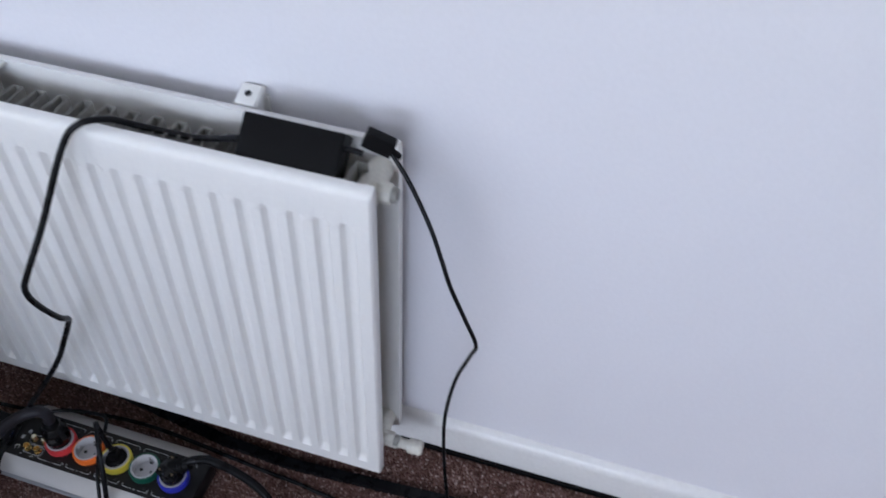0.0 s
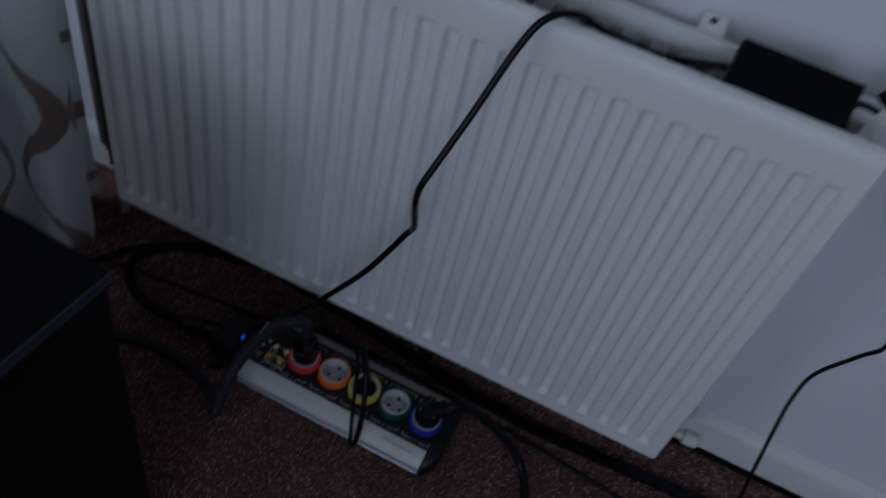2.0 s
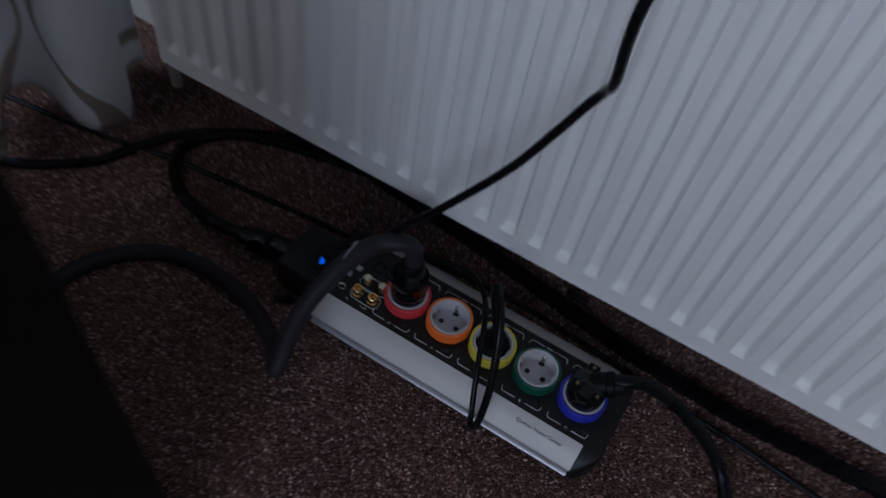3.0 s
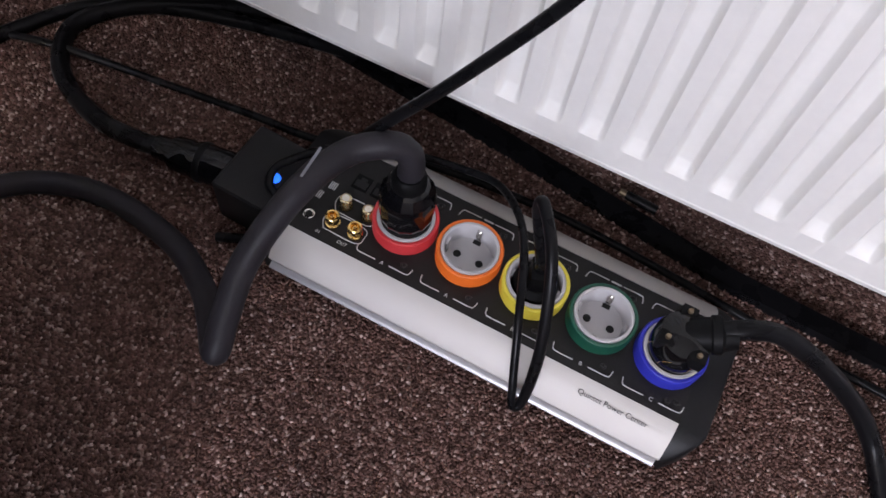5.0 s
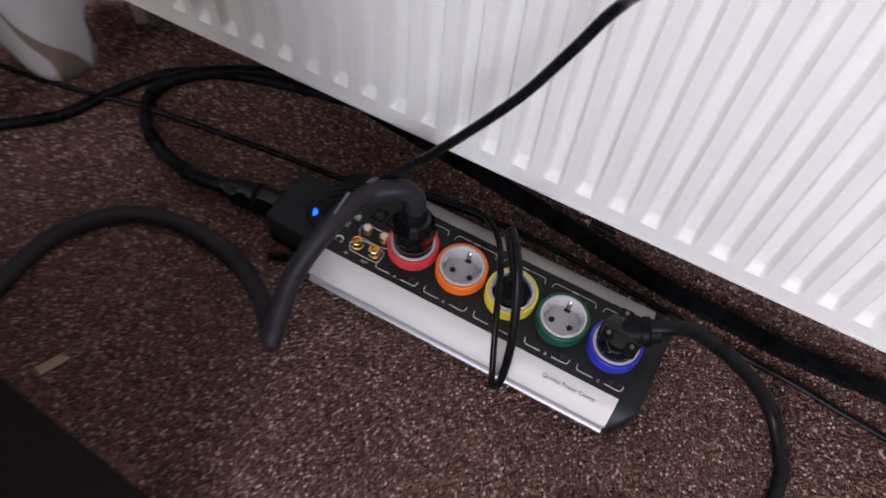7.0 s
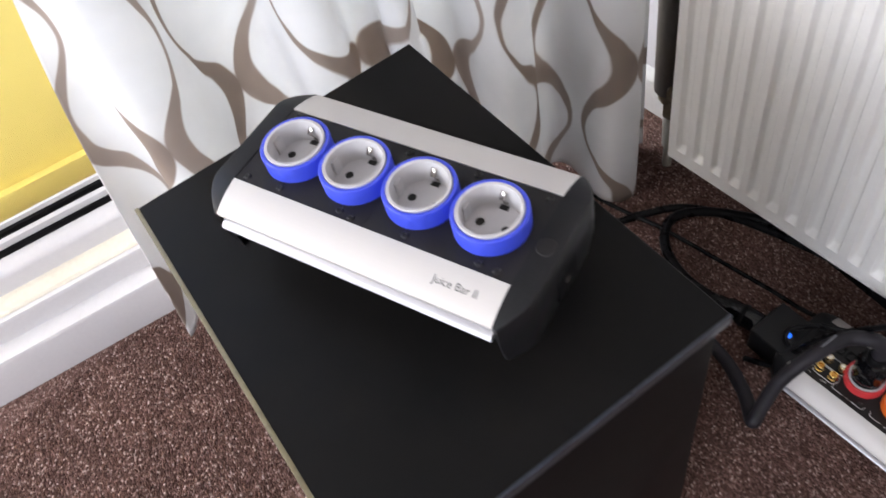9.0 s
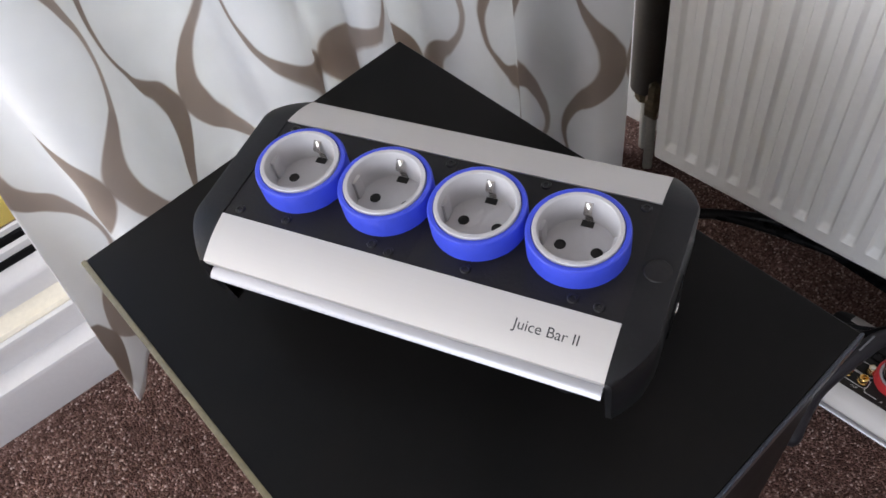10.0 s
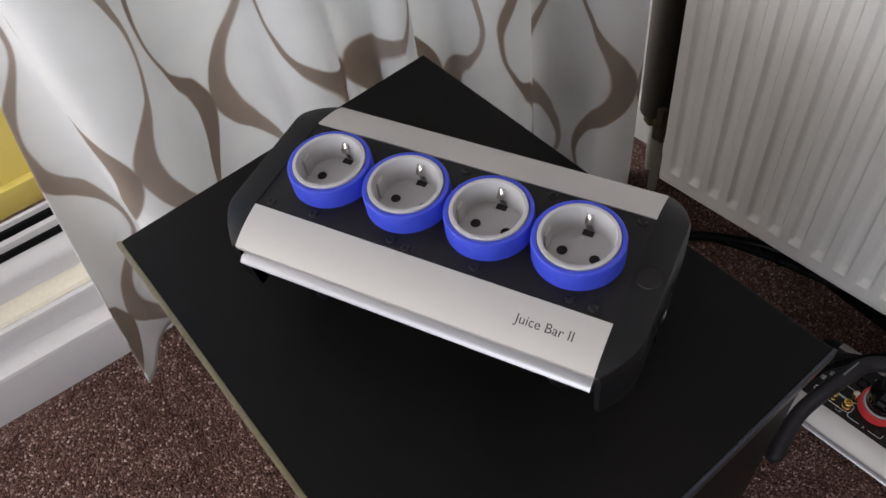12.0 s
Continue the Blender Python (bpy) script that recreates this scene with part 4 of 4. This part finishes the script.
cable("side_mains_cable", [(-0.322, -0.076, 0.094), (-0.305, -0.068, 0.099), (-0.287, -0.060, 0.096), (-0.262, -0.056, 0.084), (-0.240, -0.054, 0.070), (-0.205, -0.056, 0.046), (-0.178, -0.066, 0.024), (-0.160, -0.090, 0.012), (-0.152, -0.115, 0.0095), (-0.16, -0.19, 0.0095), (-0.20, -0.34, 0.0095), (-0.1, -0.6, 0.0095)], 0.0074, M_rubber, "thick black mains cable falling to the carpet beside the strip")

# white cable on the carpet
cable("white_cable", [(-0.62, -0.80, 0.006), (-0.52, -0.56, 0.006), (-0.435, -0.395, 0.006), (-0.395, -0.315, 0.006), (-0.352, -0.272, 0.006), (-0.300, -0.222, 0.006), (-0.220, -0.204, 0.006), (-0.10, -0.21, 0.006), (0.15, -0.33, 0.006), (0.5, -0.5, 0.006)], 0.0058, M_whitecable, "white cable curving over the carpet")

# ---- black cabinet and the four-way strip on it ----
TOPZ = 0.572
cab = thing("black_cabinet", "satin black box cabinet with worn bronze edge, standing on the carpet", "cabinet", pose(-0.813, -0.552, 0, 0, 0, -3.2))
part("body", box(-0.208, 0.208, -0.152, 0.152, 0.0, TOPZ - 0.004, 0.003), M_box, cab)
part("top", box(-0.213, 0.213, -0.157, 0.157, TOPZ - 0.018, TOPZ, 0.003, 3), M_box, cab, "smooth satin black top")
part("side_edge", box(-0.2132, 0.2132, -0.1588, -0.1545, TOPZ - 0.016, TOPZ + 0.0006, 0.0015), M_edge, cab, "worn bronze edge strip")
part("front_edge", box(0.2122, 0.2148, -0.1540, 0.1572, TOPZ - 0.012, TOPZ + 0.0005, 0.0015), M_edgesheen, cab, "black edge strip tinted with its slate blue sheen")
JZ, JK = 0.0905, 1.06
juice = power_strip("four_way_power_strip", "aluminium power strip with four blue socket rings on the cabinet", pose(-0.7973, -0.5413, TOPZ, 0, 0, 21.1),
                    -0.121, 0.119, JZ, 0.030, [-0.0845, -0.0282, 0.0282, 0.0845], 0.0563, JK, ["blue"] * 4, 0.0195, 0.0388, 0.0680, 0.0105, 1.35)
lettering("printed_name", "Juice Bar II", 0.0080, Matrix.Translation((0.0850, -0.0535, JZ - 0.0030)) @ Matrix.Rotation(radians(18.5), 4, "X"), M_ink, juice)
for x, y in ((-0.112, -0.0335), (-0.080, -0.0325), (-0.0235, -0.0325), (-0.012, -0.0350), (0.033, -0.0325), (0.092, -0.0325), (0.106, -0.0335), (-0.112, 0.034), (-0.004, 0.0345), (0.112, 0.034), (0.055, 0.0345)):
    screw(juice, x, y, JZ, 0.0031)
part("cap_plug", lathe([(0, 0.0006), (0.0068, 0.0006), (0.0074, 0.0)], 24, Matrix.Translation((0.1275, -0.004, JZ + 0.0007))), M_plate, juice, "round black blanking plug")
ij = part("mains_inlet", box(0.1335, 0.1392, -0.014, 0.014, 0.044, 0.068, 0.001), M_black, juice)
part("inlet_pin", box(0.1389, 0.1401, -0.003, 0.003, 0.054, 0.0552), M_steel, ij)

# small things on the carpet
tag = thing("paper_tag", "small brown paper tag on a string, lying on the carpet", "tag", pose(-0.812, -0.352, 0.006, 4, 3, 65))
part("card", prism([(-0.012, -0.005), (0.012, -0.005), (0.016, 0.0), (0.012, 0.005), (-0.012, 0.005)], "z", 0.0, 0.0007), M_tag, tag)
part("string", tube([(0.013, 0.0, 0.001), (0.024, 0.006, 0.002), (0.036, 0.002, 0.001), (0.024, -0.006, 0.001), (0.013, 0.0, 0.001)], 0.0005, 6, 6), M_tag, tag)
tip = thing("loose_cable_end", "short black cable end with a brass contact under the radiator", "cable", pose(-0.418, 0.062, 0.006, 0, 90, -4))
part("sleeve", lathe([(0, 0), (0.004, 0), (0.0045, 0.004), (0.0042, 0.030), (0, 0.030)], 14), M_rubber, tip)
part("contact", lathe([(0, -0.006), (0.0030, -0.006), (0.0030, 0.0), (0, 0.0)], 12), M_brass, tip)

# ---- carpet tufts near the path ----


def tufts(name, x0, x1, y0, y1, pitch, parent):
    rng = np.random.default_rng(5)
    nx, ny = int((x1 - x0) / pitch), int((y1 - y0) / pitch)
    gx, gy = np.meshgrid(np.arange(nx), np.arange(ny))
    cx = x0 + (gx + 0.5 * (gy % 2)) * pitch + rng.normal(0, 0.22 * pitch, gx.shape)
    cy = y0 + gy * pitch + rng.normal(0, 0.22 * pitch, gx.shape)
    cx, cy = cx.ravel(), cy.ravel()
    n = len(cx)
    r = pitch * rng.uniform(0.48, 0.80, n)
    el = rng.uniform(0.75, 1.35, n)
    h = rng.uniform(0.0022, 0.0048, n)
    a = rng.uniform(0, math.pi, n)
    v = np.zeros((n, 6, 3))
    for k in range(4):
        ang = k * math.pi / 2
        lx, ly = r * el * math.cos(ang), r / el * math.sin(ang)
        v[:, k, 0] = cx + lx * np.cos(a) - ly * np.sin(a)
        v[:, k, 1] = cy + lx * np.sin(a) + ly * np.cos(a)
        v[:, k, 2] = h * rng.uniform(0.35, 0.65, n)
    v[:, 4, 0], v[:, 4, 1], v[:, 4, 2] = cx + rng.normal(0, 0.3 * pitch, n), cy + rng.normal(0, 0.3 * pitch, n), h
    v[:, 5, 0], v[:, 5, 1], v[:, 5, 2] = cx, cy, -0.0015
    tri = np.array([[0, 1, 4], [1, 2, 4], [2, 3, 4], [3, 0, 4], [1, 0, 5], [2, 1, 5], [3, 2, 5], [0, 3, 5]])
    f = (np.arange(n)[:, None, None] * 6 + tri[None]).reshape(-1, 3)
    me = bpy.data.meshes.new(name)
    me.from_pydata(v.reshape(-1, 3).tolist(), [], f.tolist())
    me.materials.append(M_tuft)
    me.shade_smooth()
    ob = new(name, me)
    ob.parent = parent
    return tagged(ob, "short looped brown carpet pile", kind="stuff")


CARPET = bpy.data.objects["floor"]
tufts("carpet_pile", -1.02, -0.08, -0.385, 0.06, 0.0027, CARPET)
tufts("carpet_pile", -1.42, -1.00, -1.15, -0.50, 0.0034, CARPET)
tufts("carpet_pile", -0.66, 0.10, -0.90, -0.385, 0.0034, CARPET)
tufts("carpet_pile", -1.30, -1.02, -0.50, 0.06, 0.0036, CARPET)
tufts("carpet_pile", -0.08, 0.60, -0.385, 0.13, 0.0038, CARPET)
